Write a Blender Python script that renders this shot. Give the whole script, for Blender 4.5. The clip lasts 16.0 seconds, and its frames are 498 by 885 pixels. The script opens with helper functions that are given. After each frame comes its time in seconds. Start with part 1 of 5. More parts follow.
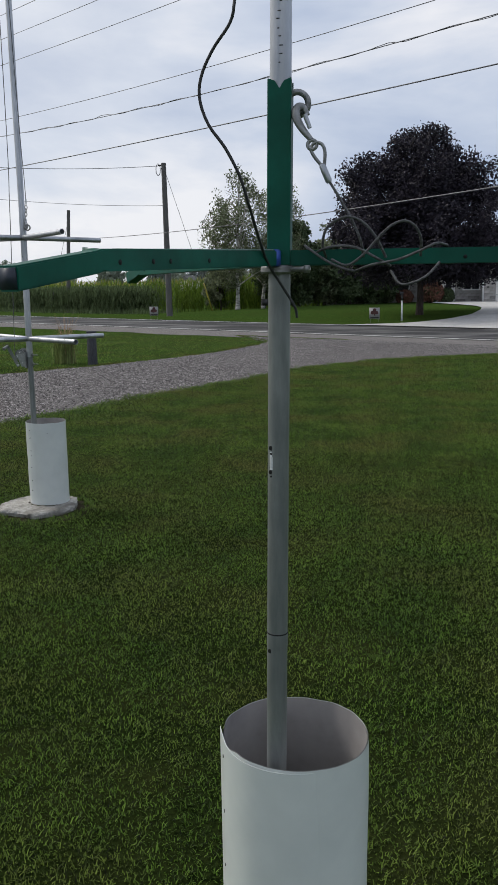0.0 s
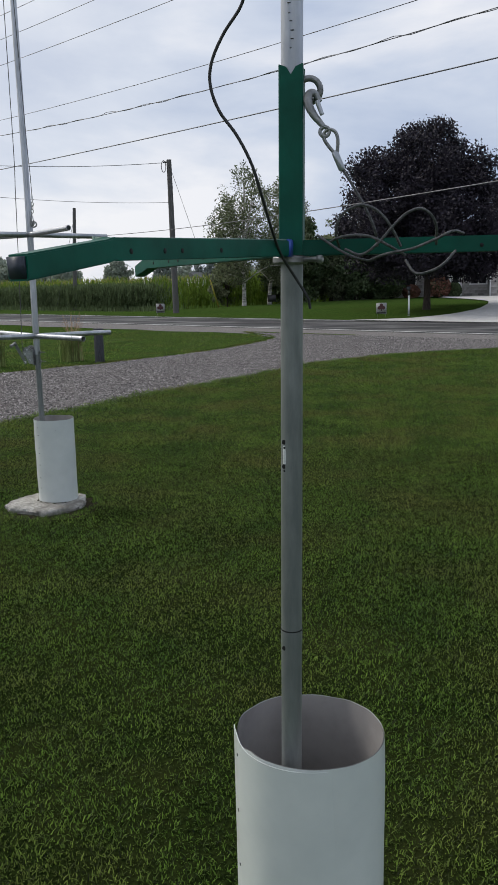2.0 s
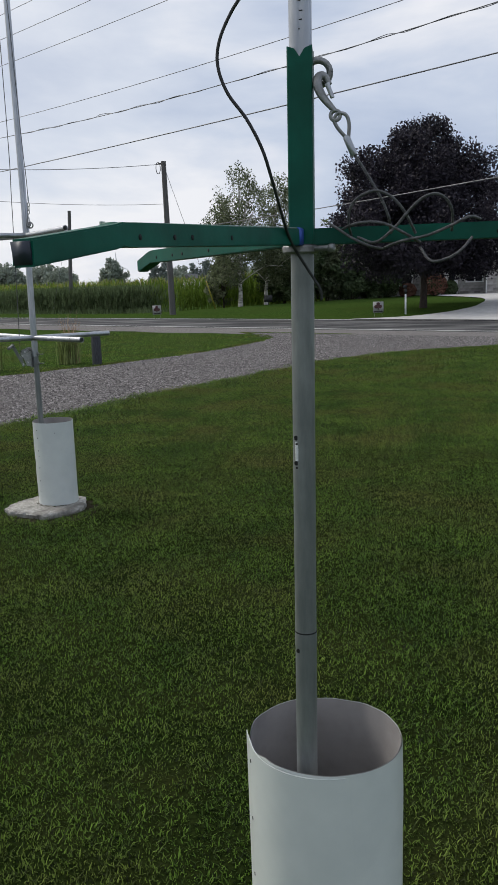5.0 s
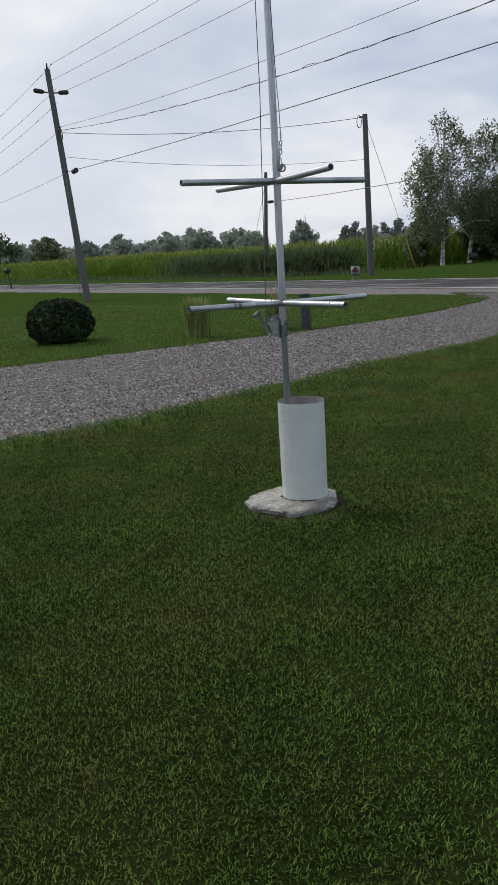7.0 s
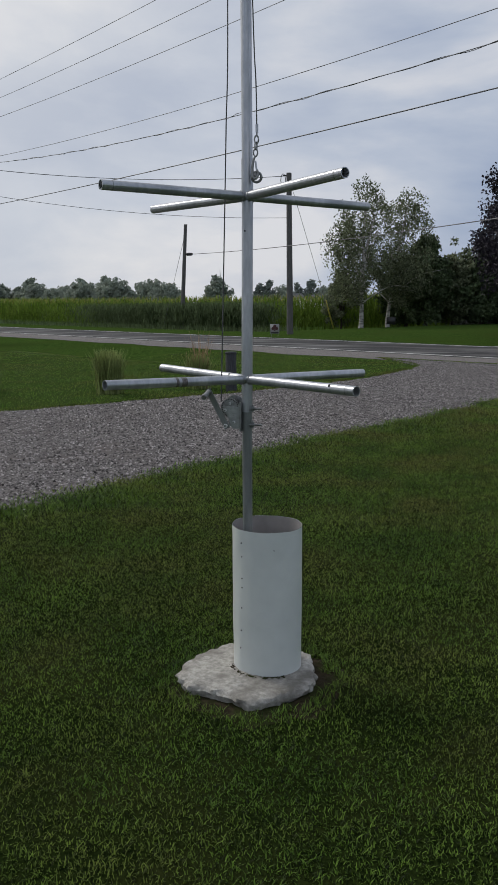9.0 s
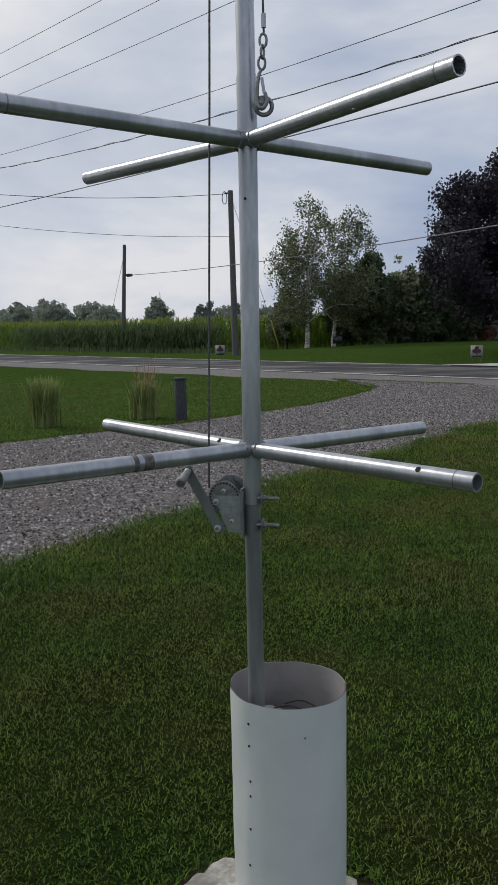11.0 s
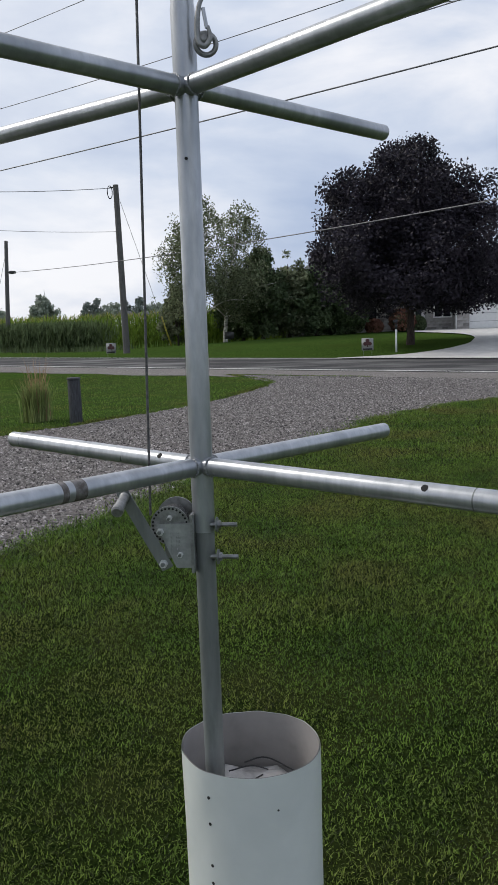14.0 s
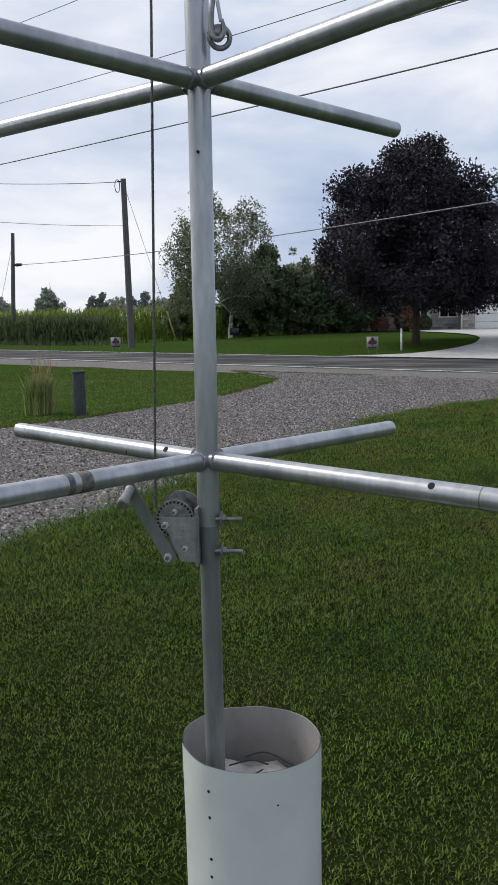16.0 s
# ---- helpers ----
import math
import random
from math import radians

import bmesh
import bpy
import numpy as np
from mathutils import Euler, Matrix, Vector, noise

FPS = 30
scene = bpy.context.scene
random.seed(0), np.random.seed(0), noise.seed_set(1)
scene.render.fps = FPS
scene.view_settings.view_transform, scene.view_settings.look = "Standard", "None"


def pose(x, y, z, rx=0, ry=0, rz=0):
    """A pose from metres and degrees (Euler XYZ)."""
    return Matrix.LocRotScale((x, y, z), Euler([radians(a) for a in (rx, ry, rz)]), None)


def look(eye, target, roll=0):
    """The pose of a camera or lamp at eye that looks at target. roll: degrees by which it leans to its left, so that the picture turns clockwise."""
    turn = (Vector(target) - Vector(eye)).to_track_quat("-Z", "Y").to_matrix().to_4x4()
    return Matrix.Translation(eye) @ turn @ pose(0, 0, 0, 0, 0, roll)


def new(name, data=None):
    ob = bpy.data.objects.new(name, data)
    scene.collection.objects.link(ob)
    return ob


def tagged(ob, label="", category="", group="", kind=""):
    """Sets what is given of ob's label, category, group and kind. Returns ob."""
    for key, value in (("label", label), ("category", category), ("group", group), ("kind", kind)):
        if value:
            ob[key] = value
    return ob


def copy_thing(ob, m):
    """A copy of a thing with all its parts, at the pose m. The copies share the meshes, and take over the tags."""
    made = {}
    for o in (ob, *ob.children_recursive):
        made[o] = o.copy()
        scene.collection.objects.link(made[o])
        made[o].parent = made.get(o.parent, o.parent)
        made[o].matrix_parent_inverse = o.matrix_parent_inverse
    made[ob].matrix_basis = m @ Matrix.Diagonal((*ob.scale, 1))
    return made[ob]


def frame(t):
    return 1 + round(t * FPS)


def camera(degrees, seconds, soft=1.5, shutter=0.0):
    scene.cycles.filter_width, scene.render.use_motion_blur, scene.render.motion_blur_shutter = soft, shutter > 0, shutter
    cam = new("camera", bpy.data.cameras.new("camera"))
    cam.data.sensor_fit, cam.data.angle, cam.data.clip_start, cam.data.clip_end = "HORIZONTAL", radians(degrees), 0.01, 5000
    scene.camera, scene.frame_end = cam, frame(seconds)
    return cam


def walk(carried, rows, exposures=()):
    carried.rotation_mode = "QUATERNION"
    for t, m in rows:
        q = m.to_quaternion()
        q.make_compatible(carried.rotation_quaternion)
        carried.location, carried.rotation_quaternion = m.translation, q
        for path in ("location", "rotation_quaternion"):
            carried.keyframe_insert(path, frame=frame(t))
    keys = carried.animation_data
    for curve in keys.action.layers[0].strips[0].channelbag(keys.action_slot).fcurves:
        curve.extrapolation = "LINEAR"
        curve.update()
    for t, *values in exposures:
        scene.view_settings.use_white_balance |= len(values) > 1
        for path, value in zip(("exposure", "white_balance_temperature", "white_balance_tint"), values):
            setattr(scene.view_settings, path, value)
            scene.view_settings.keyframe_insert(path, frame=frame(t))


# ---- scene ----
cam = camera(33.6, 16.0)
PATH = [
    (0, (0.971, 0.147, 1.669), (0.547, 2.065, 1.294), -0.8),
    (0.5, (0.965, 0.149, 1.666), (0.534, 2.065, 1.288), -0.7),
    (1, (0.959, 0.153, 1.668), (0.527, 2.069, 1.294), -0.6),
    (1.5, (0.957, 0.167, 1.663), (0.517, 2.081, 1.286), -1.0),
    (2, (0.956, 0.168, 1.66), (0.515, 2.081, 1.277), -1.3),
    (2.5, (0.965, 0.168, 1.658), (0.529, 2.081, 1.274), -1.8),
    (3, (0.977, 0.163, 1.661), (0.548, 2.077, 1.273), -1.9),
    (3.5, (0.979, 0.161, 1.655), (0.552, 2.075, 1.262), -1.9),
    (5.8, (0.778, 0.33, 1.635), (0.317, 2.24, 1.266), -2.5),
    (6, (0.661, 0.403, 1.632), (0.153, 2.302, 1.264), -3.1),
    (6.2, (0.539, 0.49, 1.63), (-0.043, 2.366, 1.253), -3.3),
    (6.5, (0.374, 0.652, 1.58), (-0.368, 2.465, 1.179), -4.1),
    (7, (0.102, 1.026, 1.616), (-0.754, 2.778, 1.169), -3.7),
    (7.5, (-0.224, 1.367, 1.601), (-1.051, 3.134, 1.164), -2.7),
    (8, (-0.455, 1.801, 1.59), (-1.243, 3.588, 1.158), -1.9),
    (8.5, (-0.599, 2.205, 1.626), (-1.343, 4.02, 1.235), -0.5),
    (9, (-0.807, 2.606, 1.605), (-1.462, 4.467, 1.274), -0.3),
    (11.5, (-1.506, 4.061, 1.603), (-1.996, 5.979, 1.322), -0.7),
    (12, (-1.579, 4.175, 1.609), (-2.004, 6.11, 1.334), -0.1),
    (12.5, (-1.62, 4.206, 1.601), (-1.987, 6.153, 1.329), -0.4),
    (13, (-1.63, 4.198, 1.6), (-1.971, 6.15, 1.326), -1.1),
    (13.5, (-1.62, 4.193, 1.593), (-1.931, 6.148, 1.306), -1.8),
    (14, (-1.617, 4.194, 1.592), (-1.89, 6.152, 1.292), -2.1),
    (14.5, (-1.611, 4.196, 1.592), (-1.863, 6.156, 1.282), -1.9),
    (15, (-1.604, 4.214, 1.58), (-1.847, 6.171, 1.247), -2.0),
    (15.5, (-1.615, 4.209, 1.582), (-1.872, 6.165, 1.252), -1.7),
    (16, (-1.624, 4.193, 1.589), (-1.904, 6.149, 1.281), -1.1),
]
EXPOSURES = [(0, 0.05), (3.5, 0.1), (6.0, 0.03), (7.0, 0.0), (8.0, -0.1), (9.0, -0.27), (11.5, -0.16), (12.5, -0.03), (13.5, 0.1), (15.0, 0.22), (16.0, 0.18)]
walk(cam, [(t, look(eye, target, roll)) for t, eye, target, roll in PATH], EXPOSURES)

# ---- light ----
SUN_AZ, SUN_EL = 160.0, 40.0          # degrees from +x, anticlockwise; height
sun_way = Vector((math.cos(radians(SUN_AZ)) * math.cos(radians(SUN_EL)), math.sin(radians(SUN_AZ)) * math.cos(radians(SUN_EL)), math.sin(radians(SUN_EL))))
lamp = bpy.data.lights.new("sun", "SUN")
lamp.energy, lamp.angle, lamp.color = 1.9, radians(14), (1.0, 0.95, 0.88)
new("sun", lamp).matrix_world = look(sun_way * 50, (0, 0, 0))

world = bpy.data.worlds.new("sky")
scene.world = world
world.use_nodes = True
wn, wl = world.node_tree.nodes, world.node_tree.links
wn.clear()


def wnode(kind, **values):
    n = wn.new(kind)
    for k, v in values.items():
        if k in n.inputs:
            n.inputs[k].default_value = v
    return n


sky = wnode("ShaderNodeTexSky")
sky.sky_type, sky.sun_disc = "NISHITA", False
sky.sun_elevation, sky.sun_rotation = radians(SUN_EL), radians(90 - SUN_AZ)
coord = wnode("ShaderNodeTexCoord")
flat = wnode("ShaderNodeMapping")
flat.inputs["Scale"].default_value = (1.0, 1.0, 2.5)
wl.new(coord.outputs["Generated"], flat.inputs["Vector"])
clouds = wnode("ShaderNodeTexNoise", Scale=2.6, Detail=7.0, Roughness=0.52, Distortion=0.25)
wl.new(flat.outputs[0], clouds.inputs["Vector"])
ramp = wnode("ShaderNodeValToRGB")
ramp.color_ramp.elements[0].position, ramp.color_ramp.elements[0].color = 0.38, (0.42, 0.51, 0.70, 1)
ramp.color_ramp.elements[1].position, ramp.color_ramp.elements[1].color = 0.64, (0.92, 0.93, 0.98, 1)
mid = ramp.color_ramp.elements.new(0.51)
mid.color = (0.62, 0.69, 0.83, 1)
wl.new(clouds.outputs["Fac"], ramp.inputs["Fac"])
# the bright veil round the hidden sun
dot = wnode("ShaderNodeVectorMath")
dot.operation = "DOT_PRODUCT"
dot.inputs[1].default_value = sun_way
wl.new(coord.outputs["Generated"], dot.inputs[0])
veil = wnode("ShaderNodeMapRange")
veil.inputs["From Min"].default_value, veil.inputs["From Max"].default_value = 0.5, 1.0
veil.inputs["To Min"].default_value, veil.inputs["To Max"].default_value = 0.0, 0.75
wl.new(dot.outputs["Value"], veil.inputs["Value"])
mix = wnode("ShaderNodeMixRGB")
mix.inputs["Color2"].default_value = (1.15, 1.13, 1.1, 1)
wl.new(veil.outputs[0], mix.inputs["Fac"])
wl.new(ramp.outputs["Color"], mix.inputs["Color1"])
bg_cloud, bg_sky, both, out = wnode("ShaderNodeBackground", Strength=0.96), wnode("ShaderNodeBackground", Strength=0.05), wnode("ShaderNodeMixShader", Fac=0.1), wnode("ShaderNodeOutputWorld")
wl.new(mix.outputs["Color"], bg_cloud.inputs["Color"])
wl.new(sky.outputs["Color"], bg_sky.inputs["Color"])
wl.new(bg_cloud.outputs[0], both.inputs[1])
wl.new(bg_sky.outputs[0], both.inputs[2])
wl.new(both.outputs[0], out.inputs["Surface"])

# ---- materials ----


def surface(name, c1, c2, scale=20.0, rough=0.6, metal=0.0, bump=0.1, c3=None, big=1.5, per="", vary=0.0, through_light=0.0, spec=0.5, stretch=(1, 1, 1), fine=0.0):
    """Two colours mottled by a fine noise, a third by a broad one, with relief; per: 'object' or 'island' variation."""
    m = bpy.data.materials.new(name)
    m.use_nodes = True
    n, l = m.node_tree.nodes, m.node_tree.links
    bsdf = n["Principled BSDF"]
    co = n.new("ShaderNodeTexCoord")
    mp = n.new("ShaderNodeMapping")
    mp.inputs["Scale"].default_value = stretch
    l.new(co.outputs["Object"], mp.inputs["Vector"])

    def noise_at(s, detail=5.0, rough_=0.6):
        t = n.new("ShaderNodeTexNoise")
        t.inputs["Scale"].default_value, t.inputs["Detail"].default_value, t.inputs["Roughness"].default_value = s, detail, rough_
        l.new(mp.outputs[0], t.inputs["Vector"])
        return t

    small = noise_at(scale)
    r = n.new("ShaderNodeValToRGB")
    r.color_ramp.elements[0].position, r.color_ramp.elements[1].position = 0.35, 0.65
    r.color_ramp.elements[0].color, r.color_ramp.elements[1].color = (*c1, 1), (*c2, 1)
    l.new(small.outputs["Fac"], r.inputs["Fac"])
    colour = r.outputs["Color"]
    large = noise_at(big, 4.0)
    if c3:
        k = n.new("ShaderNodeValToRGB")
        k.color_ramp.elements[0].position, k.color_ramp.elements[1].position = 0.45, 0.68
        l.new(large.outputs["Fac"], k.inputs["Fac"])
        x = n.new("ShaderNodeMixRGB")
        x.inputs["Color2"].default_value = (*c3, 1)
        l.new(k.outputs["Color"], x.inputs["Fac"])
        l.new(colour, x.inputs["Color1"])
        colour = x.outputs["Color"]
    if per:
        source = n.new("ShaderNodeObjectInfo").outputs["Random"] if per == "object" else n.new("ShaderNodeNewGeometry").outputs["Random Per Island"]
        v = n.new("ShaderNodeMapRange")
        v.inputs["To Min"].default_value, v.inputs["To Max"].default_value = 1 - vary, 1 + vary
        l.new(source, v.inputs["Value"])
        h = n.new("ShaderNodeHueSaturation")
        l.new(v.outputs[0], h.inputs["Value"])
        l.new(colour, h.inputs["Color"])
        colour = h.outputs["Color"]
    l.new(colour, bsdf.inputs["Base Color"])
    rr = n.new("ShaderNodeMapRange")
    rr.inputs["To Min"].default_value, rr.inputs["To Max"].default_value = max(rough - 0.12, 0.05), min(rough + 0.12, 1)
    l.new(large.outputs["Fac"], rr.inputs["Value"])
    l.new(rr.outputs[0], bsdf.inputs["Roughness"])
    bsdf.inputs["Metallic"].default_value = metal
    bsdf.inputs["Specular IOR Level"].default_value = spec
    if bump:
        b = n.new("ShaderNodeBump")
        b.inputs["Strength"].default_value, b.inputs["Distance"].default_value = bump, 0.02
        source = noise_at(fine).outputs["Fac"] if fine else small.outputs["Fac"]
        l.new(source, b.inputs["Height"])
        l.new(b.outputs[0], bsdf.inputs["Normal"])
    if through_light:
        tr, ms = n.new("ShaderNodeBsdfTranslucent"), n.new("ShaderNodeMixShader")
        ms.inputs["Fac"].default_value = through_light
        l.new(colour, tr.inputs["Color"])
        l.new(bsdf.outputs[0], ms.inputs[1])
        l.new(tr.outputs[0], ms.inputs[2])
        l.new(ms.outputs[0], n["Material Output"].inputs["Surface"])
    return m


M_LAWN = surface("lawn", (0.016, 0.038, 0.008), (0.062, 0.104, 0.022), 14.0, 0.95, bump=1.0, c3=(0.040, 0.066, 0.015), big=0.45, spec=0.0)
M_BLADE = surface("grass blade", (0.053, 0.106, 0.012), (0.106, 0.172, 0.023), 1.6, 0.6, bump=0, c3=(0.122, 0.134, 0.030), big=0.9, per="island", vary=0.97, through_light=0.25, spec=0.2)
M_TUFT = surface("ornamental grass blade", (0.17, 0.215, 0.065), (0.28, 0.32, 0.13), 4.0, 0.7, bump=0, per="island", vary=0.4, through_light=0.3, spec=0.1)
M_WEED = surface("weed blade", (0.085, 0.12, 0.055), (0.13, 0.17, 0.085), 1.2, 0.8, bump=0, per="island", vary=0.45, through_light=0.3, spec=0.05)
M_CORN = surface("corn leaf", (0.10, 0.17, 0.02), (0.18, 0.26, 0.045), 0.5, 0.7, bump=0, per="island", vary=0.4, through_light=0.4, spec=0.1)
M_TASSEL = surface("corn tassel", (0.36, 0.33, 0.10), (0.46, 0.42, 0.16), 3.0, 0.8, bump=0, per="island", vary=0.3, through_light=0.3, spec=0.1)
M_GRAVEL = surface("gravel bed", (0.042, 0.038, 0.037), (0.235, 0.219, 0.212), 42.0, 0.95, bump=1.0, c3=(0.135, 0.121, 0.115), big=0.8, spec=0.05)
M_PEBBLE = surface("gravel stone", (0.034, 0.031, 0.030), (0.25, 0.234, 0.23), 25.0, 0.8, bump=0, per="island", vary=0.95, spec=0.2)
M_SHOULDER = surface("pale shoulder gravel", (0.065, 0.06, 0.057), (0.31, 0.292, 0.278), 34.0, 0.95, bump=1.0, c3=(0.175, 0.164, 0.155), big=0.7, spec=0.05)
M_ASPHALT = surface("worn asphalt", (0.032, 0.032, 0.034), (0.062, 0.061, 0.061), 30.0, 0.9, bump=0.4, c3=(0.17, 0.168, 0.165), big=0.9, stretch=(0.3, 1, 1), spec=0.08)
M_PAINT = surface("road paint", (0.55, 0.55, 0.52), (0.75, 0.75, 0.72), 8.0, 0.7, bump=0.1)
M_CONCRETE = surface("weathered concrete", (0.26, 0.25, 0.225), (0.46, 0.445, 0.405), 48.0, 0.95, bump=0.5, c3=(0.17, 0.16, 0.14), big=7.0, spec=0.1)
M_DRIVEPAD = surface("pale concrete", (0.42, 0.41, 0.395), (0.52, 0.51, 0.49), 4.0, 0.85, bump=0.1, c3=(0.38, 0.37, 0.355), big=0.3, spec=0.1)
# thatch colour is darkened to carry the shade between the blades
M_THATCH_SHADE = surface("shade-dark lawn thatch", (0.006, 0.011, 0.003), (0.024, 0.037, 0.009), 60.0, 0.95, bump=1.0, c3=(0.028, 0.034, 0.010), big=1.5, spec=0.0)
M_SOIL = surface("dark soil", (0.018, 0.014, 0.008), (0.045, 0.036, 0.022), 40.0, 0.95, bump=0.9, c3=(0.03, 0.045, 0.01), big=6.0, spec=0.05)
M_GALV = surface("galvanised steel", (0.38, 0.395, 0.42), (0.50, 0.515, 0.54), 60.0, 0.32, 0.66, bump=0.03, c3=(0.27, 0.287, 0.308), big=7.0, stretch=(1, 1, 0.25))
M_GALV_DULL = surface("dull galvanised steel", (0.15, 0.165, 0.16), (0.23, 0.245, 0.24), 40.0, 0.5, 0.35, bump=0.04, c3=(0.13, 0.14, 0.135), big=5.0, stretch=(1, 1, 0.2))
M_ZINC = surface("zinc plated steel", (0.20, 0.205, 0.205), (0.34, 0.345, 0.345), 80.0, 0.42, 0.6, bump=0.05, c3=(0.16, 0.16, 0.155), big=14.0)
M_WELD = surface("weld bead", (0.25, 0.26, 0.27), (0.45, 0.46, 0.48), 220.0, 0.5, 0.7, bump=0.8)
M_GREEN = surface("chipped green paint", (0.0008, 0.072, 0.047), (0.0015, 0.105, 0.069), 12.0, 0.5, bump=0.06, c3=(0.001, 0.058, 0.038), big=5.0, spec=0.2)
M_GREEN_EDGE = surface("worn green edge", (0.05, 0.20, 0.12), (0.26, 0.30, 0.28), 90.0, 0.6, bump=0.3)
M_NAVY = surface("navy end cap", (0.012, 0.018, 0.03), (0.02, 0.03, 0.05), 30.0, 0.5, bump=0.05)
M_BLUE = surface("blue tape", (0.02, 0.06, 0.32), (0.03, 0.09, 0.40), 40.0, 0.5, bump=0.1)
M_RUST = surface("rust stain", (0.10, 0.085, 0.075), (0.22, 0.21, 0.205), 90.0, 0.6, 0.5, bump=0.1)
M_HOLE = surface("dark hole", (0.006, 0.006, 0.006), (0.012, 0.012, 0.012), 30.0, 0.9, bump=0)
M_SHEET = surface("white painted sheet steel", (0.575, 0.605, 0.585), (0.635, 0.665, 0.64), 5.0, 0.36, bump=0.03, c3=(0.53, 0.565, 0.55), big=3.0)
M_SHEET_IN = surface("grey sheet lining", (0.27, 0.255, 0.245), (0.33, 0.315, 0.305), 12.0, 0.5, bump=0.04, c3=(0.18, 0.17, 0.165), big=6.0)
M_CABLE = surface("grey steel cable", (0.05, 0.05, 0.052), (0.12, 0.12, 0.122), 160.0, 0.6, 0.3, bump=0.3)
M_BLACK = surface("black rubber", (0.012, 0.012, 0.013), (0.025, 0.025, 0.027), 60.0, 0.55, bump=0.05)
M_PLASTIC = surface("pale plastic sheeting", (0.45, 0.43, 0.42), (0.62, 0.60, 0.58), 16.0, 0.5, bump=0.8, c3=(0.3, 0.28, 0.27), big=12.0)
M_POLE = surface("weathered pole wood", (0.085, 0.083, 0.08), (0.165, 0.16, 0.155), 14.0, 0.9, bump=0.5, c3=(0.12, 0.115, 0.11), big=1.0, stretch=(4, 4, 0.3), spec=0.15)
M_POST = surface("dark treated wood", (0.035, 0.037, 0.04), (0.075, 0.078, 0.085), 18.0, 0.85, bump=0.5, stretch=(4, 4, 0.4), spec=0.2)
M_WIRE = surface("weathered wire", (0.09, 0.09, 0.097), (0.15, 0.15, 0.158), 4.0, 0.6, bump=0)
M_BARK = surface("dark bark", (0.035, 0.028, 0.024), (0.075, 0.06, 0.052), 14.0, 0.95, bump=0.8, stretch=(2, 2, 0.4), spec=0.1)
M_BIRCH = surface("white birch bark", (0.40, 0.38, 0.35), (0.6, 0.58, 0.54), 6.0, 0.85, bump=0.3, c3=(0.06, 0.05, 0.045), big=3.5, stretch=(0.6, 0.6, 2.5), spec=0.15)
M_PURPLE = surface("purple maple leaf", (0.015, 0.0125, 0.0195), (0.031, 0.025, 0.037), 1.2, 0.6, bump=0, per="island", vary=0.28, through_light=0.03, spec=0.3)
M_LEAF = surface("mid green leaf", (0.115, 0.14, 0.075), (0.19, 0.215, 0.13), 0.9, 0.6, bump=0, per="island", vary=0.6, through_light=0.4, spec=0.2)
M_LEAF_DARK = surface("dark green leaf", (0.055, 0.083, 0.038), (0.11, 0.15, 0.072), 0.9, 0.6, bump=0, per="island", vary=0.55, through_light=0.15, spec=0.2)
# distance haze is mixed into this conifer colour
M_PINE_HAZED = surface("haze-paled conifer needle", (0.19, 0.22, 0.20), (0.26, 0.29, 0.265), 0.2, 0.9, bump=0, per="island", vary=0.3, spec=0.0)
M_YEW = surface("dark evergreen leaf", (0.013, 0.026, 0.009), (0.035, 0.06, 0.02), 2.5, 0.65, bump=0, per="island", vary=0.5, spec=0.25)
# pale grey-green leaf colour that carries the distance haze
M_FAR_HAZED = surface("haze-paled distant leaf", (0.28, 0.32, 0.265), (0.36, 0.40, 0.335), 0.1, 0.9, bump=0, per="island", vary=0.25, through_light=0.3, spec=0.0)
M_PLUME = surface("dry grass plume", (0.28, 0.17, 0.10), (0.42, 0.29, 0.18), 12.0, 0.8, bump=0, per="island", vary=0.3, through_light=0.3, spec=0.1)
M_STONE = surface("grey limestone", (0.25, 0.235, 0.22), (0.42, 0.40, 0.38), 3.0, 0.9, bump=0.4, per="object", vary=0.35, spec=0.2)
M_MORTAR = surface("mortar", (0.33, 0.32, 0.30), (0.42, 0.41, 0.39), 9.0, 0.95, bump=0.2, spec=0.1)
M_BRICKWALL = surface("brown brickwork", (0.10, 0.075, 0.06), (0.17, 0.13, 0.11), 9.0, 0.9, bump=0.3, spec=0.1)
M_SHINGLE = surface("grey roof shingle", (0.09, 0.09, 0.095), (0.17, 0.17, 0.175), 9.0, 0.9, bump=0.5, c3=(0.13, 0.13, 0.135), big=0.8, spec=0.15)
M_WHITE = surface("white painted trim", (0.72, 0.72, 0.71), (0.80, 0.80, 0.79), 5.0, 0.5, bump=0.03)
M_BARN = surface("white barn siding", (0.7, 0.7, 0.7), (0.8, 0.8, 0.8), 2.0, 0.7, bump=0.03)
M_RED = surface("dark red print", (0.05, 0.012, 0.012), (0.07, 0.018, 0.016), 20.0, 0.5, bump=0)
M_YELLOW = surface("faded yellow plastic", (0.42, 0.36, 0.06), (0.5, 0.43, 0.09), 8.0, 0.5, bump=0)
M_INK = surface("black print", (0.02, 0.02, 0.02), (0.03, 0.03, 0.03), 20.0, 0.5, bump=0)
M_SIGN = surface("faded sign board", (0.25, 0.25, 0.24), (0.32, 0.32, 0.31), 14.0, 0.6, bump=0.03)
M_SCRAPE = surface("bare bright scrape", (0.50, 0.52, 0.53), (0.68, 0.70, 0.71), 160.0, 0.4, 0.3, bump=0.3)
M_WINCH = surface("zinc winch plate", (0.27, 0.285, 0.28), (0.37, 0.385, 0.375), 60.0, 0.45, 0.35, bump=0.05, c3=(0.22, 0.23, 0.225), big=12.0)
M_BRIGHT = surface("bright plated steel", (0.55, 0.56, 0.57), (0.70, 0.71, 0.72), 120.0, 0.3, 0.4, bump=0.1)
